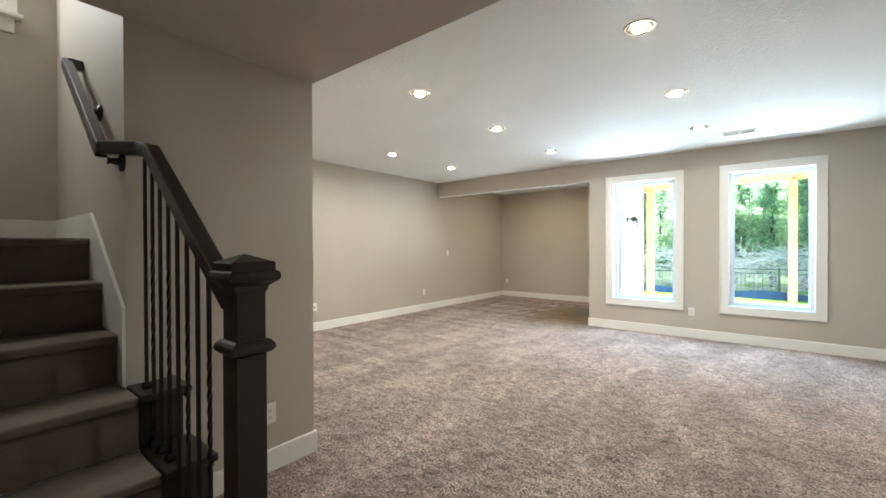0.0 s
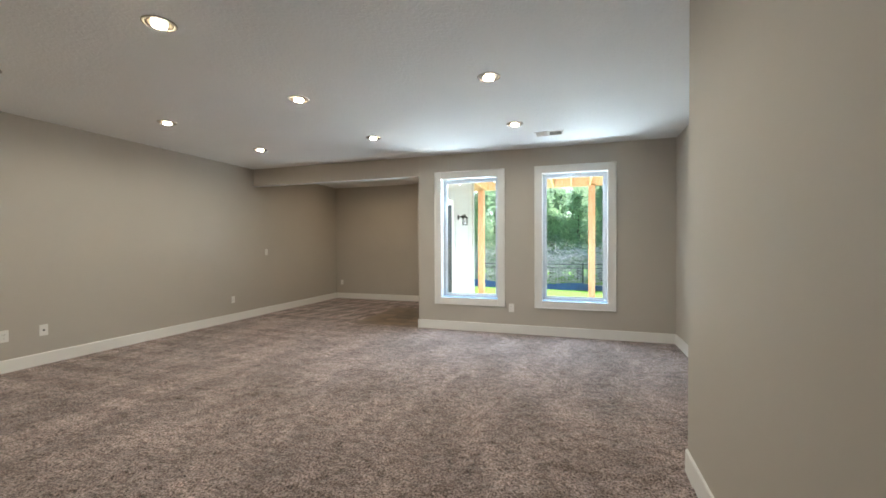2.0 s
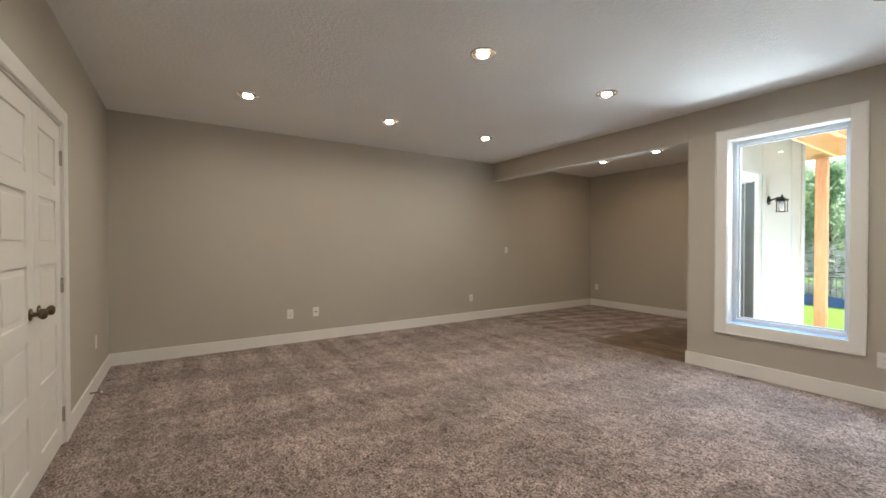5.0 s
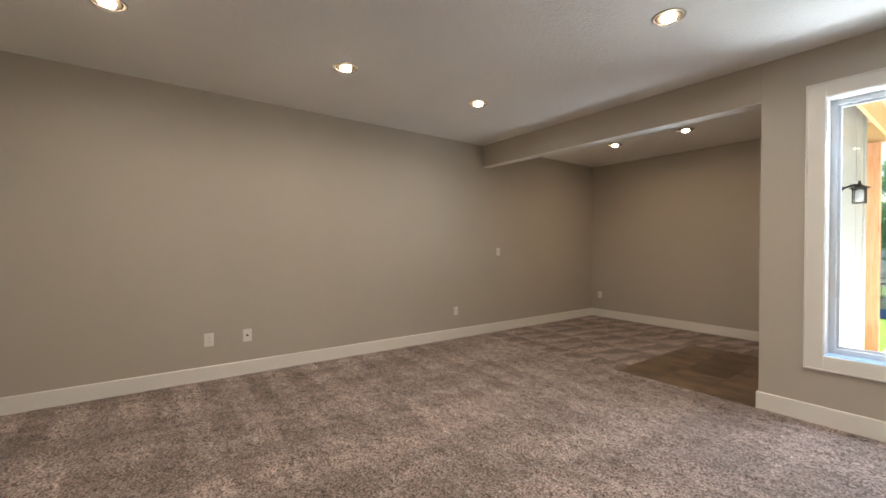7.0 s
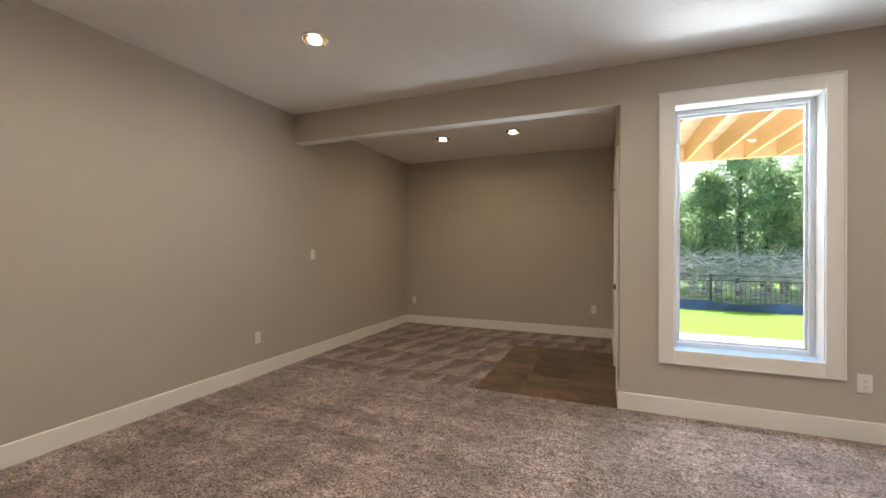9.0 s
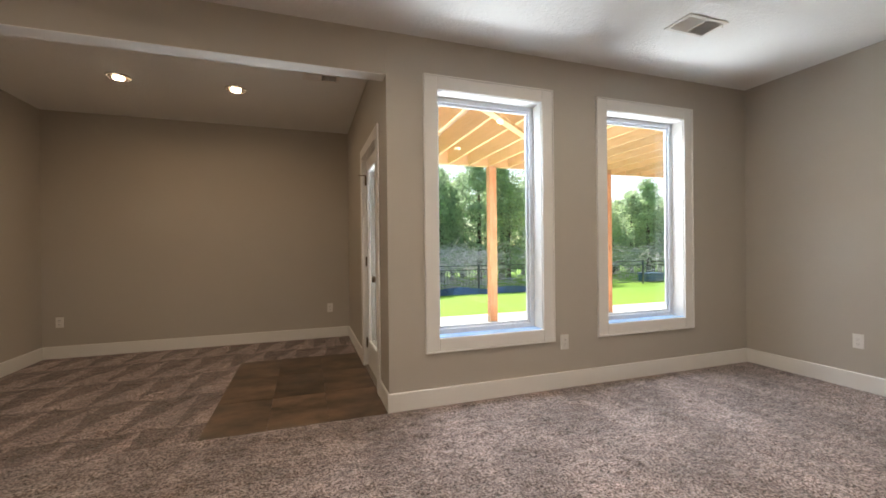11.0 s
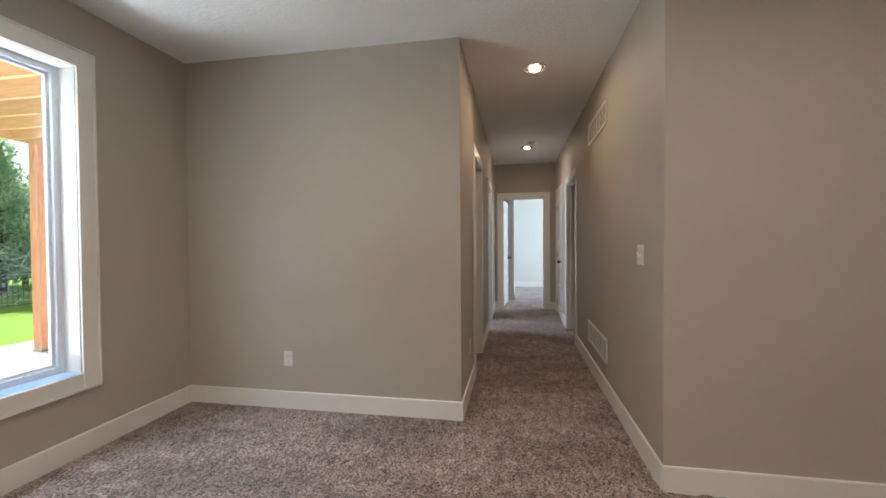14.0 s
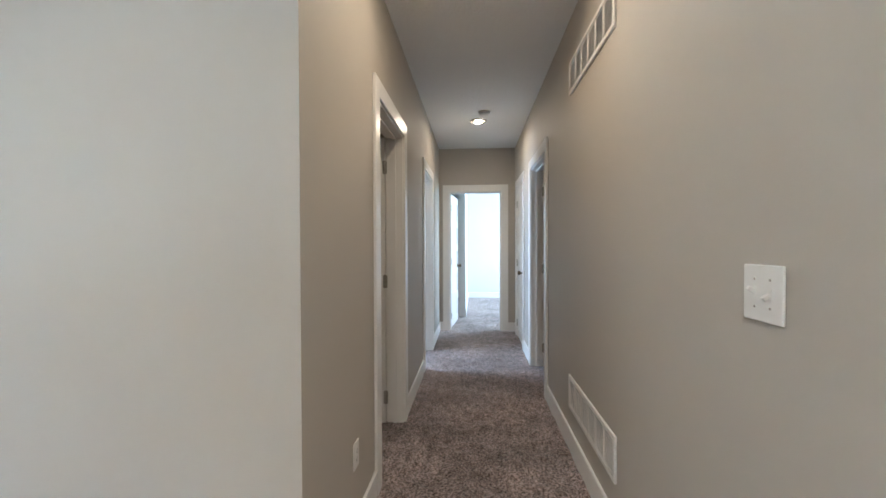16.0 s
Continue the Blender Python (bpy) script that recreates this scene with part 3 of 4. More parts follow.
# ---- windows ----


def picture_window(name, w, y, label):
    """A tall fixed window with white casing, deep jamb, vinyl frame and one pane."""
    x0, x1, z0, z1 = w
    t = empty(name, pose((x0 + x1) / 2, y, z0))
    tagged(t, label, "window", kind="structure")
    hw, hh = (x1 - x0) / 2, z1 - z0
    c = 0.092
    part("casing", boxes(((-hw - c, -0.018, -c), (-hw + 0.004, -0.0005, hh + c)), ((hw - 0.004, -0.018, -c), (hw + c, -0.0005, hh + c)),
                         ((-hw + 0.004, -0.018, hh - 0.004), (hw - 0.004, -0.0005, hh + c)), ((-hw + 0.004, -0.018, -c), (hw - 0.004, -0.0005, 0.004)), bevel=0.003), TRIM, t, "flat white wooden casing")
    part("backband", boxes(((-hw - c - 0.012, -0.024, -c - 0.012), (-hw - c, -0.0005, hh + c + 0.012)), ((hw + c, -0.024, -c - 0.012), (hw + c + 0.012, -0.0005, hh + c + 0.012)),
                           ((-hw - c, -0.024, hh + c), (hw + c, -0.0005, hh + c + 0.012)), ((-hw - c, -0.024, -c - 0.012), (hw + c, -0.0005, -c)), bevel=0.002), TRIM, t)
    part("jamb", boxes(((-hw - 0.01, 0.0, -0.01), (-hw + 0.008, 0.12, hh + 0.01)), ((hw - 0.008, 0.0, -0.01), (hw + 0.01, 0.12, hh + 0.01)), ((-hw + 0.008, 0.0, hh - 0.008), (hw - 0.008, 0.12, hh + 0.01))), TRIM, t)
    part("window_sill", box((-hw + 0.008, -0.002, -0.01), (hw - 0.008, 0.12, 0.008), 0.002), SILL, t, "glossy sill tinted with the reflected sky")
    f = 0.045
    part("window_frame", boxes(((-hw - 0.005, 0.12, -0.005), (-hw + f, 0.178, hh + 0.005)), ((hw - f, 0.12, -0.005), (hw + 0.005, 0.178, hh + 0.005)),
                               ((-hw + f, 0.12, hh - f), (hw - f, 0.178, hh + 0.005)), ((-hw + f, 0.12, -0.005), (hw - f, 0.178, f)), bevel=0.003), VINYL, t)
    part("glazing_bead", boxes(((-hw + f, 0.142, f), (-hw + f + 0.018, 0.168, hh - f)), ((hw - f - 0.018, 0.142, f), (hw - f, 0.168, hh - f)),
                               ((-hw + f + 0.018, 0.142, hh - f - 0.018), (hw - f - 0.018, 0.168, hh - f)), ((-hw + f + 0.018, 0.142, f), (hw - f - 0.018, 0.168, f + 0.018)), bevel=0.002), VINYL, t)
    pane = part("pane", box((-hw + f + 0.01, 0.152, f + 0.01), (hw - f - 0.01, 0.158, hh - f - 0.01)), GLASS, t, "clear window glass")
    pane.visible_shadow = False
    return t


# the reflected sky's blue is put into the sill's base colour
SILL = plain("sky_tinted_sill", (0.38, 0.57, 0.83), 0.18, vary=0.05)
picture_window("window_1", W1, Y_N, "tall white-cased picture window onto the patio")
picture_window("window_2", W2, Y_N, "tall white-cased picture window onto the lawn")

# ---- doors ----


def casing(parent, width, head, thick, c=0.092):
    """White casing and jamb for a doorway whose opening runs 0..width along x, with the near wall face at y = 0 and the wall behind it (+y)."""
    for y0, y1 in ((-0.018, -0.0005), (thick + 0.0005, thick + 0.018)):
        part("casing", boxes(((-c, y0, 0), (0.006, y1, head + c)), ((width - 0.006, y0, 0), (width + c, y1, head + c)), ((0.006, y0, head - 0.006), (width - 0.006, y1, head + c)), bevel=0.003), TRIM, parent)
    part("jamb", boxes(((0.0, -0.001, 0), (0.018, thick + 0.001, head)), ((width - 0.018, -0.001, 0), (width, thick + 0.001, head)), ((0.018, -0.001, head - 0.018), (width - 0.018, thick + 0.001, head))), TRIM, parent)
    part("doorstop", boxes(((0.018, thick * 0.42, 0), (0.03, thick * 0.62, head - 0.018)), ((width - 0.03, thick * 0.42, 0), (width - 0.018, thick * 0.62, head - 0.018)), ((0.03, thick * 0.42, head - 0.03), (width - 0.03, thick * 0.62, head - 0.018))), TRIM, parent)


def knob(parent, x, z, y, way, mat=None, label="round aged bronze knob"):
    """A round knob with its rose, standing off a leaf's face along y."""
    prof = [(0.032, 0.0), (0.032, 0.006), (0.013, 0.010), (0.011, 0.030), (0.020, 0.036), (0.028, 0.046), (0.028, 0.056), (0.020, 0.066), (0.006, 0.069)]
    m = pose(x, y, z, 90 if way < 0 else -90)
    return part("knob", lathe(prof, 20, m), mat or BRONZE, parent, label)


def leaf(parent, width, height, thick=0.035, m=None, knobs=(), hinge_side=None):
    """A five-panel door leaf that runs 0..width along x; its faces lie at y = 0 and y = thick."""
    d = part("door_leaf", bmesh.new(), TRIM, parent, "white five-panel door leaf")
    bm = bmesh.new()
    s, rail, gap = 0.105, 0.10, (height - 0.012 - 0.10 * 4 - 0.13 - 0.11) / 5
    put_box(bm, (0, 0, 0.012), (s, thick, height), 0.002)
    put_box(bm, (width - s, 0, 0.012), (width, thick, height), 0.002)
    z = 0.012
    tops = []
    for k in range(6):
        h = 0.13 if k == 0 else (0.11 if k == 5 else rail)
        put_box(bm, (s, 0, z), (width - s, thick, z + h), 0.001)
        z += h
        if k < 5:
            tops.append(z)
            z += gap
    me = d.data
    bm.to_mesh(me)
    bm.free()
    for z in tops:
        p = bmesh.new()
        put_box(p, (s, 0.011, z), (width - s, thick - 0.011, z + gap))
        for y0, y1 in ((0.004, 0.0115), (thick - 0.0115, thick - 0.004)):
            put_box(p, (s + 0.035, y0, z + 0.035), (width - s - 0.035, y1, z + gap - 0.035), 0.006)
        part("panel", p, TRIM, d)
    for x in knobs:
        knob(d, x, 0.95, 0.0, -1)
        knob(d, x, 0.95, thick, 1)
    if hinge_side is not None:
        x, y = hinge_side
        for z in (0.20, 1.05, 1.88):
            h = bmesh.new()
            put_box(h, (x - 0.016, y - 0.003, z - 0.045), (x + 0.016, y + 0.003, z + 0.045), 0.001)
            bmesh.ops.create_cone(h, cap_ends=True, segments=10, radius1=0.007, radius2=0.007, depth=0.098, matrix=pose(x, y - 0.004 if y < 0.01 else y + 0.004, z))
            part("hinge", h, NICKEL, d, "dull metal hinge")
    if m is not None:
        d.matrix_basis = m
    return d


def doorway(name, m, width, head, thick, label):
    t = empty(name, m)
    tagged(t, label, "door", kind="structure")
    casing(t, width, head, thick)
    return t


# closet: the near face is the room's side, so the frame is turned to face +y
closet = doorway("door_1", pose(-2.42, Y_S + 0.01, 0, 0, 0, 180), 1.20, 2.11, 0.13, "white double closet doors, closed, with bronze knobs")
leaf(closet, 0.577, 2.085, m=pose(0.021, 0.004, 0), knobs=(0.505,), hinge_side=(0.0, -0.002))
leaf(closet, 0.577, 2.085, m=pose(0.602, 0.004, 0), knobs=(0.072,), hinge_side=(0.577, -0.002))
part("ball_catch", boxes(((0.525, 0.010, 2.084), (0.55, 0.03, 2.094)), ((0.64, 0.010, 2.084), (0.665, 0.03, 2.094))), BRONZE, closet, "small bronze ball catches")

bath_door = doorway("door_2", pose(2.385, Y_HN, 0), 0.80, 2.12, 0.12, "white cased doorway with its door swung into the room")
leaf(bath_door, 0.755, 2.095, m=pose(0.782, 0.126, 0, 0, 0, 92), knobs=(0.69,), hinge_side=(0.0, 0.035))
bed_door = doorway("door_3", pose(4.42, Y_HN, 0), 0.79, 2.12, 0.12, "white cased bedroom doorway standing open")
leaf(bed_door, 0.73, 2.095, m=pose(0.768, 0.126, 0, 0, 0, 93), knobs=(0.69,), hinge_side=(0.0, 0.035))
side_door = doorway("door_4", pose(4.645, Y_HS, 0, 0, 0, 180), 0.90, 2.12, 0.12, "white cased side doorway standing open")
leaf(side_door, 0.855, 2.095, m=pose(0.022, 0.126, 0, 0, 0, 88), knobs=(0.79,), hinge_side=(0.0, 0.0))
shut_door = doorway("door_5", pose(6.06, Y_HS, 0, 0, 0, 180), 0.75, 2.12, 0.12, "white five-panel hallway door, closed")
leaf(shut_door, 0.706, 2.095, m=pose(0.022, 0.004, 0), knobs=(0.64,), hinge_side=(0.0, -0.002))
end_door = doorway("door_6", pose(X_END, 5.075, 0, 0, 0, -90), 0.80, 2.12, 0.12, "white cased end doorway with its door swung open")
leaf(end_door, 0.755, 2.095, m=pose(0.024, 0.126, 0, 0, 0, 84), knobs=(0.69,), hinge_side=(0.0, 0.0))


def glass_door():
    """A full-glass patio door in the alcove's side wall, closed."""
    t = empty("door_7", pose(X_A, 8.72, 0, 0, 0, -90))
    tagged(t, "white full-glass patio door, closed", "door", kind="structure")
    w, head = 0.83, 2.10
    casing(t, w, head, 0.17)
    d = part("door_leaf", bmesh.new(), TRIM, t, "white door leaf around one tall pane")
    s = 0.115
    bm = bmesh.new()
    for lo, hi in (((0.02, 0.03, 0.015), (0.02 + s, 0.074, 2.075)), ((w - 0.02 - s, 0.03, 0.015), (w - 0.02, 0.074, 2.075)), ((0.02 + s, 0.03, 1.955), (w - 0.02 - s, 0.074, 2.075)), ((0.02 + s, 0.03, 0.015), (w - 0.02 - s, 0.074, 0.27))):
        put_box(bm, lo, hi, 0.002)
    bm.to_mesh(d.data)
    bm.free()
    a, b = 0.02 + s, w - 0.02 - s
    part("glazing_bead", boxes(((a - 0.02, 0.018, 0.25), (a + 0.012, 0.0475, 1.975)), ((b - 0.012, 0.018, 0.25), (b + 0.02, 0.0475, 1.975)), ((a + 0.012, 0.018, 1.943), (b - 0.012, 0.0475, 1.975)), ((a + 0.012, 0.018, 0.25), (b - 0.012, 0.0475, 0.282)), bevel=0.005), TRIM, d)
    pane = part("pane", box((a, 0.048, 0.27), (b, 0.056, 1.955)), GLASS, d, "clear door glass")
    pane.visible_shadow = False
    part("outer_skin", boxes(((0.021, 0.0745, 0.016), (a - 0.02, 0.078, 2.074)), ((b + 0.02, 0.0745, 0.016), (w - 0.021, 0.078, 2.074)), ((a - 0.02, 0.0745, 1.975), (b + 0.02, 0.078, 2.074)), ((a - 0.02, 0.0745, 0.016), (b + 0.02, 0.078, 0.25))), DOORGREY, d, "grey painted outer face")
    part("outer_bead", boxes(((a - 0.02, 0.0565, 0.25), (a + 0.012, 0.088, 1.975)), ((b - 0.012, 0.0565, 0.25), (b + 0.02, 0.088, 1.975)), ((a + 0.012, 0.0565, 1.943), (b - 0.012, 0.088, 1.975)), ((a + 0.012, 0.0565, 0.25), (b - 0.012, 0.088, 0.282)), bevel=0.004), DOORGREY, d, "grey painted outer bead")
    part("outer_jamb", boxes(((0.0185, 0.095, 0.015), (0.034, 0.186, 2.098)), ((w - 0.034, 0.095, 0.015), (w - 0.0185, 0.186, 2.098)), bevel=0.002), DOORGREY, t, "grey painted outer jamb")
    knob(d, 0.745, 0.93, 0.03, -1, BRONZE, "round dark bronze knob")
    part("deadbolt", lathe([(0.030, 0), (0.030, 0.008), (0.022, 0.016), (0.008, 0.030)], 18, pose(0.745, 0.03, 1.07, 90)), SLOT, d, "dark deadbolt")
    for z in (0.24, 1.06, 1.88):
        part("hinge", boxes(((0.004, 0.012, z - 0.05), (0.036, 0.029, z + 0.05)), bevel=0.003), BRONZE, d, "dark hinge")
    part("door_stop_arm", bar([(0.02, 0.02, 1.93), (0.02, -0.05, 1.93)], 0.004, 0.004), BRONZE, d)
    part("threshold", box((0.018, 0.0, 0), (w - 0.018, 0.17, 0.014), 0.004), NICKEL, t, "metal threshold")


glass_door()

# ---- ceiling lamps ----


def recessed_light():
    t = empty("recessed_light")
    tagged(t, "round recessed ceiling light with satin ring, lit", "ceiling light", "recessed ceiling lights")
    part("trim_ring", lathe([(0.080, 0.0), (0.081, -0.006), (0.092, -0.007), (0.098, -0.004), (0.099, 0.0)], 32), LAMP_RING, t, "satin taupe trim ring")
    # flat ring; its dark tan carries the shade of a recessed baffle
    part("baffle", lathe([(0.0795, -0.0005), (0.079, -0.0045), (0.064, -0.0035), (0.0425, -0.0025)], 32), BAFFLE, t, "tan reflector ring, darkened like a recess")
    part("lens", lathe([(0.042, -0.0027), (0.042, -0.012), (0.040, -0.019), (0.025, -0.0215), (0.004, -0.022)], 28), LENS, t, "glowing frosted lens")
    return t


CANS = [(-4.332, 3.309), (-4.334, 4.82), (-4.309, 6.24), (-2.386, 3.28), (-2.419, 4.683), (-2.407, 6.18), (-0.557, 3.345), (-0.565, 4.763), (-0.546, 6.17), (2.033, 4.664), (4.98, 4.642), (-4.419, 8.956), (-3.47, 8.955)]
first = recessed_light()
for k, (x, y) in enumerate(CANS):
    z = H - 0.0005
    if k == 0:
        first.matrix_basis = pose(x, y, z)
    else:
        copy_thing(first, pose(x, y, z))
    lamp = bpy.data.lights.new("lamp_light", "AREA")
    lamp.shape, lamp.size, lamp.energy, lamp.color = "DISK", 0.076, CAN_WATTS * (1.0 if k < 9 else 0.60 if k < 11 else 0.56), CAN_COLOUR if k < 9 else WARM_COLOUR
    lamp.spread = radians(170)
    new("lamp_light", lamp).matrix_world = pose(x, y, H - 0.024)

# smoke detector beside the far hallway lamp
smoke = empty("smoke_detector", pose(4.66, 4.58, H - 0.0005))
tagged(smoke, "white round smoke detector on the hallway ceiling", "smoke detector")
part("base", lathe([(0.068, 0), (0.068, -0.010), (0.064, -0.012)], 28), PLATE, smoke)
part("cover", lathe([(0.060, -0.012), (0.058, -0.028), (0.045, -0.040), (0.01, -0.043)], 28), PLATE, smoke)

# ---- stairs ----
RISE, RUN, NOSE6 = 0.2367, 0.286, -2.926
Y_OPEN, Y_CAP0, Y_CAP1 = 1.262, 1.088, 1.292


def nose(k):
    return NOSE6 + RUN * (6 - k)


stairs = empty("staircase", pose(0, 0, 0))
tagged(stairs, "brown carpeted staircase with dark wooden tread ends", "staircase")
for k in range(1, 7):
    x1 = nose(k)
    x0 = nose(k + 1) if k < 6 else -4.0
    y1 = Y_CAP0
    z = RISE * k
    bm = bmesh.new()
    put_box(bm, (x0 - 0.02, -0.6, z - RISE if k > 1 else 0.0), (x1 - 0.022, y1, z - 0.03))
    put_box(bm, (x0 - 0.02, -0.6, z - 0.045), (x1, y1, z), 0.014, 3)
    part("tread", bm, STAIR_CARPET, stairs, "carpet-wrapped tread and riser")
    if k <= 3:
        xa = max(x0 - 0.02, X_ST + 0.002)
        part("riser_end", box((xa, Y_CAP0 + 0.001, 0.0 if k == 1 else z - RISE), (x1 - 0.022, Y_OPEN, z - 0.032)), DARKWOOD, stairs, "dark stained side board")
        part("tread_cap", box((xa, Y_CAP0 + 0.001, z - 0.03), (x1 + 0.012, Y_CAP1, z + 0.004), 0.008, 3), DARKWOOD, stairs, "dark stained wooden tread end")
        part("cove_moulding", box((xa, Y_OPEN, z - 0.052), (x1 - 0.004, Y_OPEN + 0.018, z - 0.031), 0.006, 2), DARKWOOD, stairs)

# white skirt board on the stairwell wall
bm = bmesh.new()
prof = [(X_ST - 0.001, 0.65), (X_ST - 0.001, 1.083), (nose(6), 1.565), (-4.0, 1.565), (-4.0, 1.2)]
va = [bm.verts.new((x, Y_ST - 0.0005, z)) for x, z in prof]
vb = [bm.verts.new((x, Y_ST - 0.015, z)) for x, z in prof]
for i in range(len(prof)):
    bm.faces.new((va[i], va[(i + 1) % 5], vb[(i + 1) % 5], vb[i]))
bm.faces.new(va[::-1])
bm.faces.new(vb)
bmesh.ops.recalc_face_normals(bm, faces=bm.faces)
tagged(part("trim_stair_skirt", bm, TRIM), "white painted skirt board along the stairs", "trim", kind="structure")
tagged(part("baseboard_landing", box((-4.0, -0.6, RISE * 6), (-3.985, Y_ST - 0.016, RISE * 6 + 0.140), 0.003), TRIM), "white landing baseboard", "baseboard", kind="structure")

# stairwell window
sw = empty("window_3", pose(-4.0, 0, 0))
tagged(sw, "high stairwell window with a white stool", "window", kind="structure")
part("window_sill", box((0.0005, -0.36, 2.95), (0.06, 0.915, 2.98), 0.006, 2), TRIM, sw)
part("apron", box((0.0005, -0.32, 2.85), (0.018, 0.875, 2.949), 0.003), TRIM, sw)
part("casing", boxes(((0.0005, 0.80, 2.981), (0.018, 0.89, 4.4)), ((0.0005, -0.29, 2.981), (0.018, -0.2, 4.4)), ((0.0005, -0.2, 4.3), (0.018, 0.80, 4.4))), TRIM, sw)
part("window_frame", boxes(((-0.09, 0.75, 2.98), (-0.03, 0.80, 4.3)), ((-0.09, -0.2, 2.98), (-0.03, -0.15, 4.3)), ((-0.09, -0.15, 2.98), (-0.03, 0.75, 3.03)), ((-0.09, -0.15, 4.25), (-0.03, 0.75, 4.3))), VINYL, sw)
p = part("pane", box((-0.064, -0.15, 3.03), (-0.058, 0.75, 4.25)), GLASS, sw)
p.visible_shadow = False

# newel post, rail and balusters
NX, NY = -1.250, 1.138
newel = empty("newel_post", pose(NX + 0.022, NY + 0.016, 0))
newel.scale = (0.81, 0.81, 1)
tagged(newel, "dark stained square box newel post", "newel post")
w = 0.060
part("shaft", boxes(((-w, -w, 0), (w, w, 1.03)), bevel=0.004), DARKWOOD, newel)
part("base_block", boxes(((-w - 0.012, -w - 0.012, 0), (w + 0.012, w + 0.012, 0.25)), bevel=0.006), DARKWOOD, newel)


def collar(z0, prof):
    bm = bmesh.new()
    rings = [[bm.verts.new((sx * r, sy * r, z0 + z)) for sx, sy in ((-1, -1), (1, -1), (1, 1), (-1, 1))] for r, z in prof]
    for a, b in zip(rings, rings[1:]):
        for k in range(4):
            bm.faces.new((a[k], a[(k + 1) % 4], b[(k + 1) % 4], b[k]))
    bm.faces.new(rings[0][::-1])
    bm.faces.new(rings[-1])
    bmesh.ops.recalc_face_normals(bm, faces=bm.faces)
    return bm


part("collar", collar(1.03, [(0.062, 0), (0.070, 0.002), (0.080, 0.010), (0.085, 0.018), (0.082, 0.030), (0.072, 0.040), (0.066, 0.044), (0.062, 0.046)]), DARKWOOD, newel)
part("neck", boxes(((-0.058, -0.058, 1.07), (0.058, 0.058, 1.245)), bevel=0.004), DARKWOOD, newel)
part("cap_moulding", collar(1.225, [(0.058, 0), (0.062, 0.006), (0.066, 0.020), (0.082, 0.030), (0.096, 0.038), (0.100, 0.050), (0.096, 0.064), (0.084, 0.070)]), DARKWOOD, newel)
part("cap", collar(1.294, [(0.084, 0), (0.084, 0.024), (0.080, 0.028), (0.002, 0.052)]), DARKWOOD, newel)

rail = empty("handrail", pose(0, 0, 0))
tagged(rail, "dark stained handrail with a level turn", "handrail")
R0, R1 = Vector((NX - 0.02, NY, 1.188)), Vector((-2.075, NY, 1.80))
part("lower_rail", bar([R0, R1, (-2.19, 1.135, 1.825), (-2.36, 1.02, 1.835)], 0.031, 0.030, bevel=0.008), DARKWOOD, rail)
part("upper_rail", bar([(-2.345, 1.02, 1.815), (-3.16, 1.02, 2.46)], 0.024, 0.034, bevel=0.008), DARKWOOD, rail)
part("rail_return", bar([(-3.145, 1.02, 2.455), (-3.145, 1.088, 2.455)], 0.03, 0.028, bevel=0.006), DARKWOOD, rail)
for x, z in ((-2.30, 1.77), (-2.72, 2.09)):
    part("bracket", lathe([(0.045, 0), (0.045, 0.012), (0.018, 0.018), (0.014, 0.05), (0.020, 0.06)], 20, pose(x, Y_ST - 0.0005, z, 90)), DARKWOOD, rail, "dark round wall bracket")


def baluster(x, z0, z1, twisted):
    """A square iron bar, partly twisted, with a shoe at its foot."""
    t = empty("baluster", pose(x, NY, z0))
    tagged(t, "black square iron baluster", "baluster", "iron balusters")
    bm = bmesh.new()
    h, n = z1 - z0, 72 if twisted else 2
    rings = []
    for i in range(n + 1):
        z = h * i / n
        u = min(1, max(0, (z / h - 0.30) / 0.40)) if twisted else 0
        a = u * math.pi * 4 + math.pi / 4
        rings.append([bm.verts.new((0.0088 * math.cos(a + q * math.pi / 2), 0.0088 * math.sin(a + q * math.pi / 2), z)) for q in range(4)])
    for a, b in zip(rings, rings[1:]):
        for q in range(4):
            bm.faces.new((a[q], a[(q + 1) % 4], b[(q + 1) % 4], b[q]))
    bm.faces.new(rings[0][::-1])
    bm.faces.new(rings[-1])
    part("bar", bm, IRON, t)
    part("shoe", collar(0, [(0.017, 0.0), (0.017, 0.012), (0.011, 0.026), (0.009, 0.028)]), IRON, t)


for i in range(8):
    x = -2.165 + i * 0.1005
    k = 3 if x < nose(3) else (2 if x < nose(2) else 1)
    top = R0.z + (R0.x - x) * (R1.z - R0.z) / (R0.x - R1.x) - 0.028
    if x < R1.x:
        top = 1.775
    baluster(x, RISE * k + 0.004, top, i % 2 == 1)

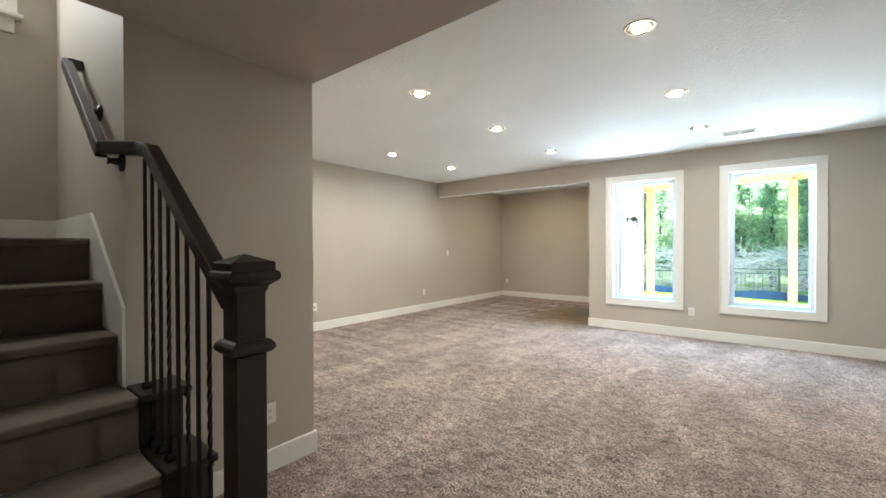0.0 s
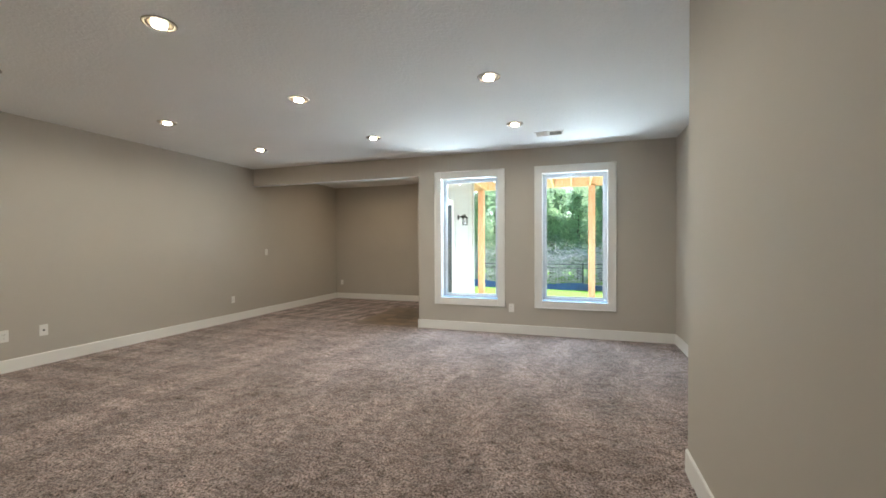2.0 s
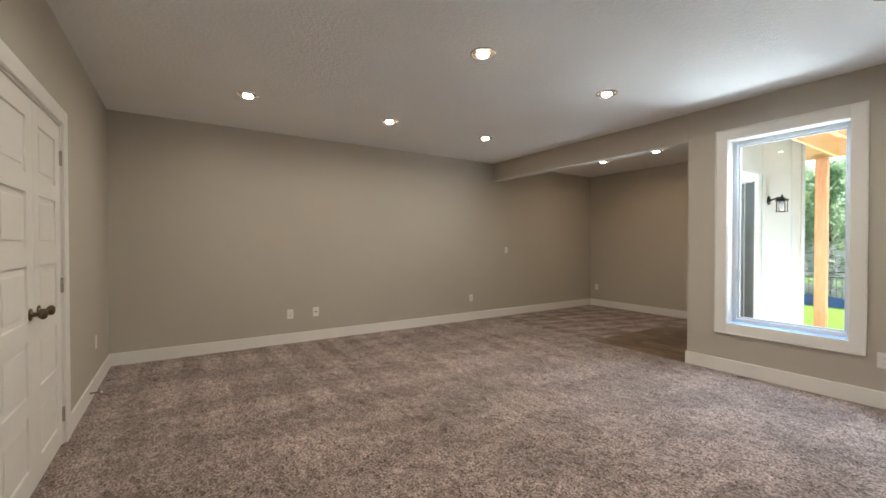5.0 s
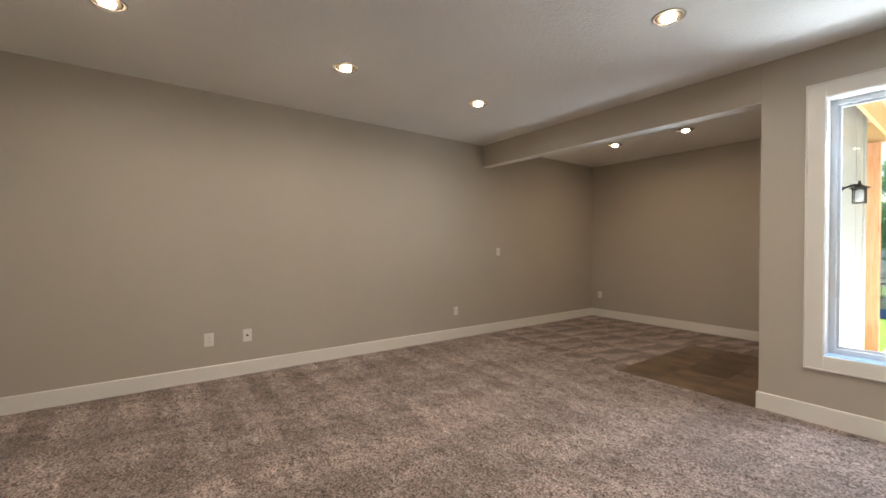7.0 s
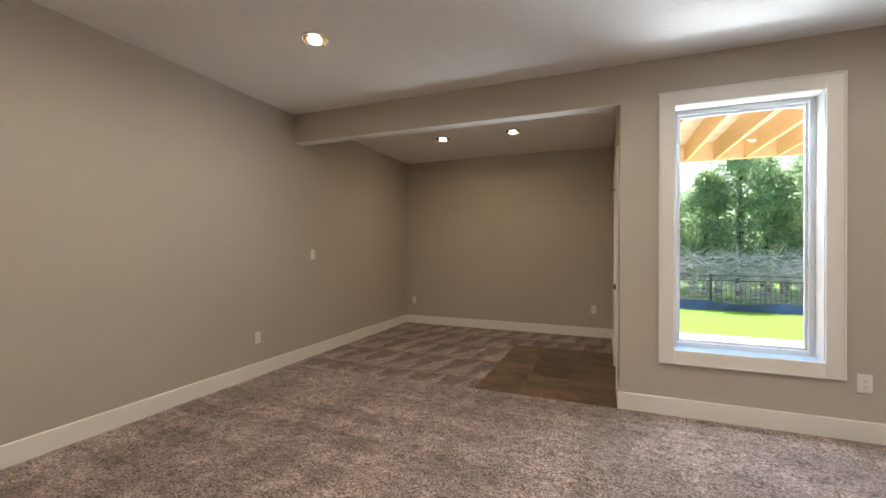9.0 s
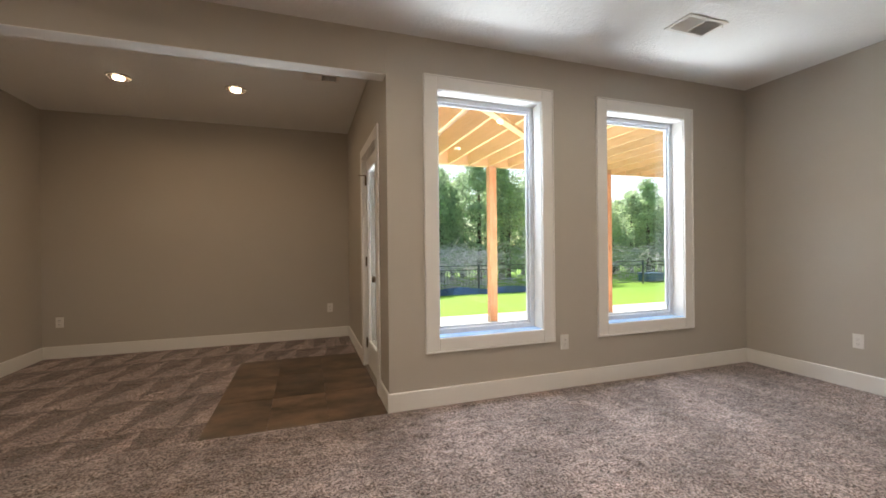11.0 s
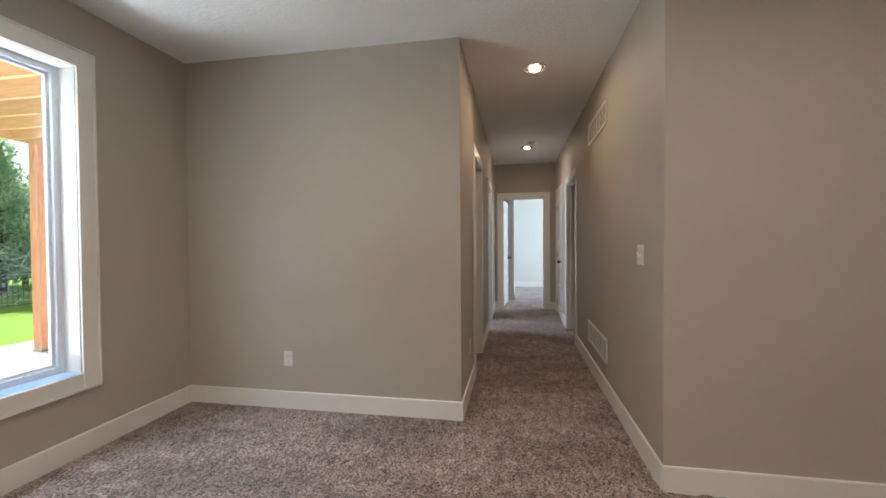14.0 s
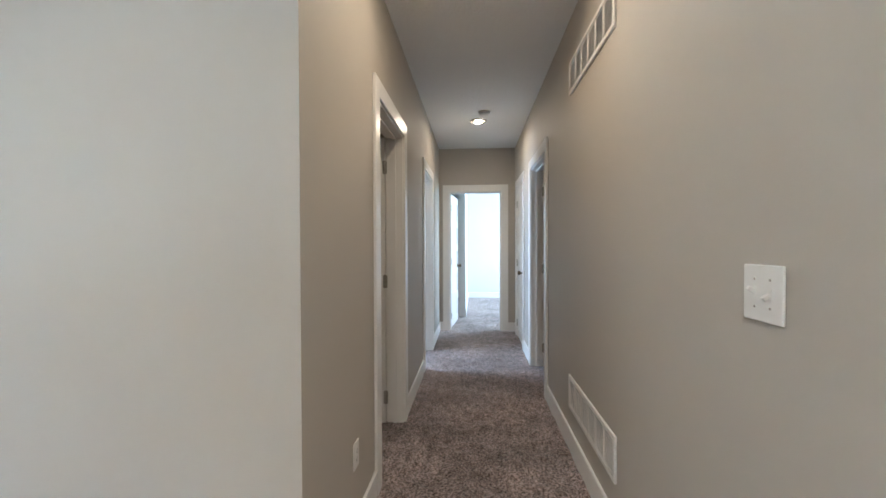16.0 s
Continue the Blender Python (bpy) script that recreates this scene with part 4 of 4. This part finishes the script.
# ---- wall plates, vents, small fittings ----


def plate(name, label, category, m, kind, w=0.072, h=0.117):
    """A wall plate; its wall lies at y = 0 and the room at -y."""
    t = empty(name, m)
    tagged(t, label, category, "white wall plates")
    part("plate", box((-w / 2, -0.0065, -h / 2), (w / 2, -0.0005, h / 2), 0.0025, 2), PLATE, t)
    if kind == "outlet":
        for z in (-0.0195, 0.0195):
            part("socket", box((-0.017, -0.0085, z - 0.0145), (0.017, -0.006, z + 0.0145), 0.003, 2), PLATE, t)
            part("slots", boxes(((-0.008, -0.0089, z - 0.004), (-0.0055, -0.0084, z + 0.006)), ((0.0055, -0.0089, z - 0.004), (0.008, -0.0084, z + 0.006)), ((-0.002, -0.0089, z - 0.011), (0.002, -0.0084, z - 0.007))), SLOT, t)
    elif kind == "cable":
        part("cable_jack", lathe([(0.010, 0), (0.010, 0.006), (0.005, 0.008), (0.005, 0.014)], 14, pose(0, -0.006, 0, 90)), SLOT, t, "dark cable jack")
    else:
        n = kind
        for i in range(n):
            x = (i - (n - 1) / 2) * 0.046
            up = 1 if i % 2 == 0 else -1
            part("toggle", boxes(((x - 0.0055, -0.0075, -0.0125), (x + 0.0055, -0.006, 0.0125))), PLATE, t)
            part("toggle_lever", bar([(x, -0.006, 0), (x, -0.021, 0.010 * up)], 0.0045, 0.0042, (1, 0, 0), 0.001), PLATE, t)
            for z in (-0.030, 0.030):
                part("screw", lathe([(0.0032, 0), (0.0028, 0.0012)], 10, pose(x, -0.0063, z, 90)), NICKEL, t)
    return t


W_FACE, S_FACE, E_FACE = 90, 180, -90
OUT = "white duplex outlet low on the wall"
plate("outlet", OUT, "outlet", pose(X_W, 3.968, 0.387, 0, 0, W_FACE), "outlet", 0.08, 0.125)
plate("cable_plate", "white cable jack plate low on the wall", "wall plate", pose(X_W, 4.306, 0.389, 0, 0, W_FACE), "cable", 0.08, 0.125)
plate("outlet", OUT, "outlet", pose(X_W, 6.97, 0.384, 0, 0, W_FACE), "outlet")
plate("light_switch", "single white light switch on the wall", "light switch", pose(X_W, 7.782, 1.206, 0, 0, W_FACE), 1)
plate("outlet", OUT, "outlet", pose(-5.447, Y_A, 0.40, 0, 0, 0), "outlet")
plate("outlet", OUT, "outlet", pose(-2.537, Y_A, 0.40, 0, 0, 0), "outlet")
plate("outlet", OUT, "outlet", pose(-0.783, Y_N, 0.385, 0, 0, 0), "outlet", 0.08, 0.125)
plate("outlet", OUT, "outlet", pose(X_HALL, 6.588, 0.393, 0, 0, E_FACE), "outlet")
plate("outlet", OUT, "outlet", pose(1.955, Y_HN, 0.40, 0, 0, 0), "outlet")
plate("outlet", OUT, "outlet", pose(-4.80, Y_S + 0.01, 0.43, 0, 0, S_FACE), "outlet")
plate("outlet", OUT, "outlet", pose(X_E, 2.865, 0.385, 0, 0, E_FACE), "outlet")
plate("outlet", OUT, "outlet", pose(X_ST, 1.79, 0.352, 0, 0, W_FACE), "outlet", 0.08, 0.125)
plate("light_switch", "double white toggle switch beside the hallway", "light switch", pose(1.143, Y_HS, 1.214, 0, 0, S_FACE), 2, 0.118, 0.122)


def grille(m, w, h, label, tilt):
    """A long wall return grille of six louvred bays."""
    t = empty("return_air_grille", m)
    tagged(t, label, "vent grille", "hallway return grilles")
    b = 0.022
    # near-black sheet stands in for the duct's shade between the slats
    part("backing", box((-w / 2 + 0.004, -0.003, -h / 2 + 0.004), (w / 2 - 0.004, -0.0006, h / 2 - 0.004)), SLOT, t)
    part("frame", boxes(((-w / 2, -0.012, -h / 2), (-w / 2 + b, -0.0005, h / 2)), ((w / 2 - b, -0.012, -h / 2), (w / 2, -0.0005, h / 2)), ((-w / 2 + b, -0.012, h / 2 - b), (w / 2 - b, -0.0005, h / 2)), ((-w / 2 + b, -0.012, -h / 2), (w / 2 - b, -0.0005, -h / 2 + b)), bevel=0.002), GRILLE, t)
    step = (w - 2 * b) / 6
    for i in range(1, 6):
        x = -w / 2 + b + i * step
        part("mullion", box((x - 0.006, -0.011, -h / 2 + b), (x + 0.006, -0.003, h / 2 - b)), GRILLE, t)
    n = int((h - 2 * b) / 0.0165)
    for i in range(6):
        x0 = -w / 2 + b + i * step + 0.006
        for j in range(n):
            z = -h / 2 + b + (j + 0.5) * (h - 2 * b) / n
            bm = box((x0, -0.0045, -0.0028), (x0 + step - 0.012, 0.0005, 0.0028))
            bm.transform(pose(0, -0.003, z, tilt))
            part("slat", bm, GRILLE, t)
    return t


grille(pose(2.460, Y_HS, 2.368, 0, 0, S_FACE), 0.83, 0.205, "white louvred return grille high on the hallway wall", -22)
grille(pose(2.454, Y_HS, 0.375, 0, 0, S_FACE), 0.85, 0.21, "white louvred return grille low on the hallway wall", -8)


def ceiling_vent(x, y, w, d):
    t = empty("ceiling_vent", pose(x, y, H - 0.0005))
    tagged(t, "white two-way ceiling supply vent", "ceiling vent", "ceiling vents")
    part("backing", box((-w / 2 + 0.02, -d / 2 + 0.02, -0.003), (w / 2 - 0.02, d / 2 - 0.02, -0.0005)), DUCT, t)
    b = 0.026
    part("frame", boxes(((-w / 2, -d / 2, -0.008), (-w / 2 + b, d / 2, 0)), ((w / 2 - b, -d / 2, -0.008), (w / 2, d / 2, 0)), ((-w / 2 + b, d / 2 - b, -0.008), (w / 2 - b, d / 2, 0)), ((-w / 2 + b, -d / 2, -0.008), (w / 2 - b, -d / 2 + b, 0)), ((-0.008, -d / 2 + b, -0.008), (0.008, d / 2 - b, 0)), bevel=0.002), GRILLE, t)
    for side in (-1, 1):
        n = 9
        for i in range(n):
            y0 = -d / 2 + b + (i + 0.5) * (d - 2 * b) / n
            bm = box((min(0.008 * side, side * (w / 2 - b)), -0.007, -0.0008), (max(0.008 * side, side * (w / 2 - b)), 0.007, 0.0008))
            bm.transform(pose(0, y0, -0.007, 40 * side))
            part("slat", bm, GRILLE, t)
    part("damper_lever", bar([(w / 2 - b / 2, -d / 2 + 0.04, -0.004), (w / 2 - b / 2, -d / 2 + 0.04, -0.022)], 0.003, 0.003, (1, 0, 0)), GRILLE, t)


ceiling_vent(-0.188, 6.715, 0.365, 0.21)
ceiling_vent(-2.69, 8.42, 0.32, 0.16)

# spring door stop on the closet wall's baseboard
stop = empty("door_stop", pose(-4.42, Y_S + 0.024, 0.075))
tagged(stop, "thin metal spring door stop on the baseboard", "door stop")
part("spring", lathe([(0.010, 0), (0.010, 0.004), (0.0055, 0.006), (0.0055, 0.066), (0.004, 0.068)], 12, pose(0, 0, 0, -90)), BRONZE, stop)
part("tip", lathe([(0.007, 0.066), (0.008, 0.070), (0.008, 0.080), (0.004, 0.083)], 12, pose(0, 0, 0, -90)), PLATE, stop, "white rubber tip")

# ---- outdoors ----
GZ = -0.22
bm = bmesh.new()
R = 400
xs = [-R, -60, -25, -12, -6, 0, 6, 12, 25, 60, R]
ys = [Y_N + 0.18, 12.9, 14.5, 16, 17.5, 19, 22, 30, 60, R]


def ground_z(x, y):
    return GZ - 0.03 - 0.022 * max(0, min(y, 30) - 12.9) + 0.05 * math.sin(x * 0.31 + y * 0.2) * (1 if 13 < y < 50 else 0)


grid = [[bm.verts.new((x, y, ground_z(x, y))) for x in xs] for y in ys]
for a, b in zip(grid, grid[1:]):
    for i in range(len(xs) - 1):
        bm.faces.new((a[i], a[i + 1], b[i + 1], b[i]))
back = [[bm.verts.new((x, y, GZ - 0.08)) for x in xs] for y in (-R, Y_N + 0.18)]
for i in range(len(xs) - 1):
    bm.faces.new((back[0][i], back[0][i + 1], back[1][i + 1], back[1][i]))
tagged(part("ground", bm, GRASS), "bright green mown lawn", "lawn", kind="structure")
slab("patio", "pale concrete patio slab under the deck", (X_A + 0.175, Y_N + 0.185, GZ - 0.15), (9.0, 12.35, GZ), CONCRETE, "patio")

# outside face of the house: smooth siding panels
house = empty("house_siding", pose(0, 0, 0))
tagged(house, "smooth white siding panels on the house", "siding", kind="structure")
FX = X_A + 0.17
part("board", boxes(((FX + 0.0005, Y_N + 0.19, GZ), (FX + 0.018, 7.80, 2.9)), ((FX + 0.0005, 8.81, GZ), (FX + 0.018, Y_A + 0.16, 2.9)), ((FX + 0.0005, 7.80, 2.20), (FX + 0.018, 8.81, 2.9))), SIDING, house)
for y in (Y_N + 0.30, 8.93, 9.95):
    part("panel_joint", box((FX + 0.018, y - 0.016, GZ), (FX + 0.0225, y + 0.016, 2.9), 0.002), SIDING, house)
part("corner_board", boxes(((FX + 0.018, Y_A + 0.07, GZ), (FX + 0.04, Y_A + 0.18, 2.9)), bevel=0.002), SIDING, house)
part("head_board", box((FX + 0.018, 7.74, 2.195), (FX + 0.040, 8.87, 2.30), 0.003), SIDING, house)

sconce = empty("wall_lantern", pose(FX + 0.018, 9.13, 1.86))
tagged(sconce, "small dark metal lantern on the outside wall", "wall lantern")
part("back_plate", lathe([(0.055, 0), (0.055, 0.012), (0.02, 0.02), (0.012, 0.03)], 20, pose(0, 0, 0.02, 0, 90)), IRON, sconce)
part("arm", bar([(0.02, 0, 0.02), (0.10, 0, 0.05), (0.14, 0, 0.045)], 0.009, 0.009), IRON, sconce)
part("cap", lathe([(0.075, 0), (0.070, 0.012), (0.03, 0.03), (0.012, 0.05), (0.010, 0.075)], 18, pose(0.14, 0, 0.01)), IRON, sconce)
cage = bmesh.new()
for a in range(4):
    cx, cy = 0.14 + 0.06 * math.cos(a * math.pi / 2 + math.pi / 4), 0.06 * math.sin(a * math.pi / 2 + math.pi / 4)
    put_box(cage, (cx - 0.004, cy - 0.004, -0.13), (cx + 0.004, cy + 0.004, 0.012))
for z in (-0.135, -0.002):
    put_box(cage, (0.14 - 0.05, -0.05, z), (0.14 + 0.05, -0.042, z + 0.008))
    put_box(cage, (0.14 - 0.05, 0.042, z), (0.14 + 0.05, 0.05, z + 0.008))
    put_box(cage, (0.14 - 0.05, -0.05, z), (0.14 - 0.042, 0.05, z + 0.008))
    put_box(cage, (0.14 + 0.042, -0.05, z), (0.14 + 0.05, 0.05, z + 0.008))
part("cage", cage, IRON, sconce)
part("bulb_glass", lathe([(0.012, 0.0), (0.030, -0.04), (0.030, -0.09), (0.012, -0.115)], 16, pose(0.14, 0, 0)), VINYL, sconce, "pale glass shade")

# deck overhead
deck = empty("deck", pose(0, 0, 0))
tagged(deck, "raised pine deck over the patio, seen from below", "deck")
DZ, DY = 2.71, 11.51
DX0, DX1 = -2.6, 8.8
for j in range(2):
    part("rim_beam", box((DX0, DY - 0.04 + j * 0.042, DZ), (DX1, DY + j * 0.042, DZ + 0.285), 0.003), LUMBER, deck)
part("ledger", box((FX + 0.05, Y_N + 0.19, DZ), (DX1, Y_N + 0.23, DZ + 0.285), 0.003), LUMBER, deck)
joist_me = None
for x in np.arange(-1.98, DX1, 0.405):
    x = float(x)
    if joist_me is None:
        joist_me = part("joist", box((-0.019, Y_N + 0.232, DZ), (0.019, DY - 0.042, DZ + 0.285), 0.003), LUMBER, deck)
        joist_me.matrix_basis = pose(x, 0, 0)
    else:
        shared("joist", joist_me.data, deck, pose(x, 0, 0))
board_me = None
for y in np.arange(Y_N + 0.27, DY + 0.1, 0.143):
    m = pose(0, float(y), 0)
    if board_me is None:
        board_me = part("deck_board", box((DX0, -0.0685, DZ + 0.286), (DX1, 0.0685, DZ + 0.312), 0.004), DECKING, deck)
        board_me.matrix_basis = m
    else:
        shared("deck_board", board_me.data, deck, m)
part("knee_brace", bar([(-1.93, 7.75, DZ - 0.0195), (2.42, 11.44, DZ - 0.0195)], 0.045, 0.019), LUMBER, deck, "diagonal pine brace")


def post(x):
    t = empty("deck_post", pose(x, DY - 0.02, GZ))
    tagged(t, "square cedar deck post on a metal foot", "deck post", "cedar deck posts")
    part("timber", box((-0.072, -0.072, 0.03), (0.072, 0.072, DZ - GZ), 0.006, 2), CEDAR, t)
    part("post_base", boxes(((-0.08, -0.08, 0), (0.08, 0.08, 0.03)), ((-0.076, -0.03, 0.03), (-0.072, 0.03, 0.12)), ((0.072, -0.03, 0.03), (0.076, 0.03, 0.12))), NICKEL, t, "galvanised post foot")


for x in (-2.15, 0.50, 3.17, 5.85, 8.5):
    post(x)

# fence, silt cloth and bin at the lawn's edge
FY = 17.3
fence = empty("fence", pose(0, FY, ground_z(0, FY)))
tagged(fence, "black metal picket fence along the lawn", "fence")
for z in (0.10, 0.78, 0.92):
    part("rail", box((-26, -0.016, z), (30, 0.016, z + 0.022)), FENCE, fence)
post_me = picket_me = None
for i in range(24):
    m = pose(-26 + i * 2.4, 0, -0.1)
    if post_me is None:
        post_me = part("fence_post", box((-0.03, -0.03, 0), (0.03, 0.03, 1.08), 0.004), FENCE, fence)
        post_me.matrix_basis = m
    else:
        shared("fence_post", post_me.data, fence, m)
pk = bmesh.new()
for i in range(500):
    x = -26 + i * 0.112
    put_box(pk, (x - 0.0045, -0.0045, 0.10), (x + 0.0045, 0.0045, 0.80))
tagged(part("pickets", pk, FENCE, fence), kind="stuff")

silt = bmesh.new()
n = 120
rows2 = [[], []]
for i in range(n + 1):
    x = -26 + 31.5 * i / n
    lean = 0.05 * math.sin(i * 1.7) + 0.03 * math.sin(i * 0.6)
    rows2[0].append(silt.verts.new((x, FY - 0.45, ground_z(x, FY - 0.45) - 0.02)))
    rows2[1].append(silt.verts.new((x, FY - 0.42 + lean, ground_z(x, FY - 0.45) + 0.23 + 0.04 * math.sin(i * 0.9))))
for i in range(n):
    silt.faces.new((rows2[0][i], rows2[0][i + 1], rows2[1][i + 1], rows2[1][i]))
bmesh.ops.solidify(silt, geom=silt.faces[:], thickness=0.01)
tagged(part("silt_fence", silt, SILT), "low blue-black silt cloth along the lawn edge", "silt fence")

bin_ = empty("storage_bin", pose(11.15, FY + 0.7, ground_z(11.15, FY + 0.7)))
tagged(bin_, "blue plastic storage bin beyond the fence", "storage bin")
part("body", box((-0.43, -0.3, 0), (0.43, 0.3, 0.30), 0.05, 2), BIN, bin_)
part("lid", box((-0.46, -0.33, 0.30), (0.46, 0.33, 0.37), 0.03, 2), BIN, bin_)


# trees
def crown_mesh(name, seed, height, radius, count, size, mat, conifer):
    """Many small leaf sprays along limbs, uneven in outline."""
    rng = np.random.default_rng(seed)
    verts, faces = [], []
    limbs = []
    for _ in range(70 if conifer else 46):
        u = rng.random() ** 0.8
        h = height * (0.08 + 0.90 * u) if conifer else height * (0.15 + 0.8 * u)
        reach = radius * ((1 - u) ** 0.75 * 0.95 + 0.07) if conifer else radius * math.sqrt(max(0.05, 1 - (2 * u - 0.9) ** 2))
        reach *= rng.uniform(0.6, 1.15)
        a = rng.uniform(0, 2 * math.pi)
        rise = rng.uniform(-0.05, 0.35) if conifer else rng.uniform(0.1, 0.6)
        limbs.append((h, reach, a, rise))
    per = count // len(limbs)
    for h, reach, a, rise in limbs:
        for _ in range(per):
            s = rng.random() ** 0.55
            r = s * reach
            spread = 0.10 * radius + 0.16 * r
            cx = r * math.cos(a) + rng.normal(0, spread)
            cy = r * math.sin(a) + rng.normal(0, spread)
            cz = h + rise * r + rng.normal(0, spread * 0.55)
            n = rng.normal(size=3)
            n /= np.linalg.norm(n)
            t1 = np.cross(n, rng.normal(size=3))
            t1 /= np.linalg.norm(t1)
            t2 = np.cross(n, t1)
            k = size * rng.uniform(0.5, 1.3)
            c = np.array((cx, cy, max(0.05, cz)))
            i = len(verts)
            verts += [tuple(c - t1 * k), tuple(c + t2 * k * 0.38 + n * k * 0.1), tuple(c + t1 * k), tuple(c - t2 * k * 0.38 + n * k * 0.1)]
            faces.append((i, i + 1, i + 2, i + 3))
    me = bpy.data.meshes.new(name)
    me.from_pydata(verts, [], faces)
    me.materials.append(mat)
    return me, limbs


def tree(name, label, seed, height, radius, count, size, mat, conifer):
    t = empty(name)
    tagged(t, label, "tree", "trees behind the fence")
    me, limbs = crown_mesh("crown", seed, height, radius, count, size, mat, conifer)
    c = new("crown", me)
    c.parent = t
    tb = lathe([(0.02 * height + 0.03, -0.3), (0.018 * height + 0.02, height * 0.2), (0.010 * height, height * 0.6), (0.006, height * 0.98)], 9)
    for h, reach, a, rise in limbs[:: 2]:
        o = Vector((0, 0, h))
        e = o + Vector((math.cos(a), math.sin(a), rise)) * reach * 0.9
        side = Vector((-math.sin(a), math.cos(a), 0)) * 0.016
        up = Vector((0, 0, 0.018))
        ring = [tb.verts.new(o + side + up), tb.verts.new(o - side + up), tb.verts.new(o - up)]
        tip = tb.verts.new(e)
        for i in range(3):
            tb.faces.new((ring[i], ring[(i + 1) % 3], tip))
    part("trunk", tb, BARK, t)
    return t


TREES = [tree("cedar_tree", "dense dark green cedar with an uneven crown", 11, 4.9, 1.6, 6000, 0.09, CONIFER, True),
         tree("cedar_tree", "tall slender green cedar with gaps", 12, 5.7, 1.5, 6000, 0.09, CONIFER, True),
         tree("broadleaf_tree", "bushy pale green broadleaf tree", 13, 4.3, 1.8, 5200, 0.09, BROADLEAF, False),
         tree("cedar_tree", "squat green cedar among the brush", 14, 3.6, 1.5, 4800, 0.08, CONIFER, True)]
rng = random.Random(5)
spots = []
for i in range(48):
    spots.append((-17 + i * 0.9 + rng.uniform(-0.5, 0.5), 22.4 + rng.uniform(0, 1.6)))
for i in range(40):
    spots.append((-20 + i * 1.2 + rng.uniform(-0.8, 0.8), 25.4 + rng.uniform(0, 3)))
used = set()
for i, (x, y) in enumerate(spots):
    k = rng.choice((0, 0, 1, 1, 3, 0, 1, 2)) if i < 48 else rng.choice((0, 1, 1, 0))
    m = pose(x, y, ground_z(x, y) - 0.05, 0, 0, rng.uniform(0, 360))
    if k in used:
        ob = copy_thing(TREES[k], m)
    else:
        used.add(k)
        ob = TREES[k]
        ob.matrix_basis = m
    ob.scale = (1, 1, 1) if k in used and ob is TREES[k] else (rng.uniform(0.92, 1.18),) * 3

# dry brush at the trees' feet
rngb = np.random.default_rng(21)
bv, bf = [], []
for i in range(9000):
    x, y = rngb.uniform(-18, 26), rngb.uniform(18.0, 20.0)
    z = ground_z(x, y) + 1.5 * rngb.random() ** 1.3
    a, b = rngb.uniform(0, 2 * math.pi), rngb.uniform(-0.15, 0.6)
    ln = rngb.uniform(0.5, 1.6)
    if x > 4.2 and rngb.random() < 0.8:
        continue
    d = Vector((math.cos(a) * math.cos(b), math.sin(a) * math.cos(b), math.sin(b))) * ln
    s = Vector((-math.sin(a), math.cos(a), 0)) * 0.011
    i0 = len(bv)
    o = Vector((x, y, z))
    bv += [tuple(o + s), tuple(o - s), tuple(o + Vector((0, 0, 0.018))), tuple(o + d)]
    bf += [(i0, i0 + 1, i0 + 3), (i0 + 1, i0 + 2, i0 + 3), (i0 + 2, i0, i0 + 3)]
bme = bpy.data.meshes.new("brush")
bme.from_pydata(bv, [], bf)
bme.materials.append(TWIG)
tagged(new("brush", bme), "tangled dry brush at the edge of the trees", "brush", kind="stuff")

# floor tiles
tile_me = None
cols, rows_ = (TX0, -3.10, -2.70, TX1), (TY0, 8.06, 8.665, TY1)
for i in range(3):
    for j in range(3):
        bm = box((cols[i] + 0.0007, rows_[j] + 0.0007, -0.006), (cols[i + 1] - 0.0007, rows_[j + 1] - 0.0007, 0.002), 0.0012)
        part("tile", bm, VINYLTILE, tile_floor)
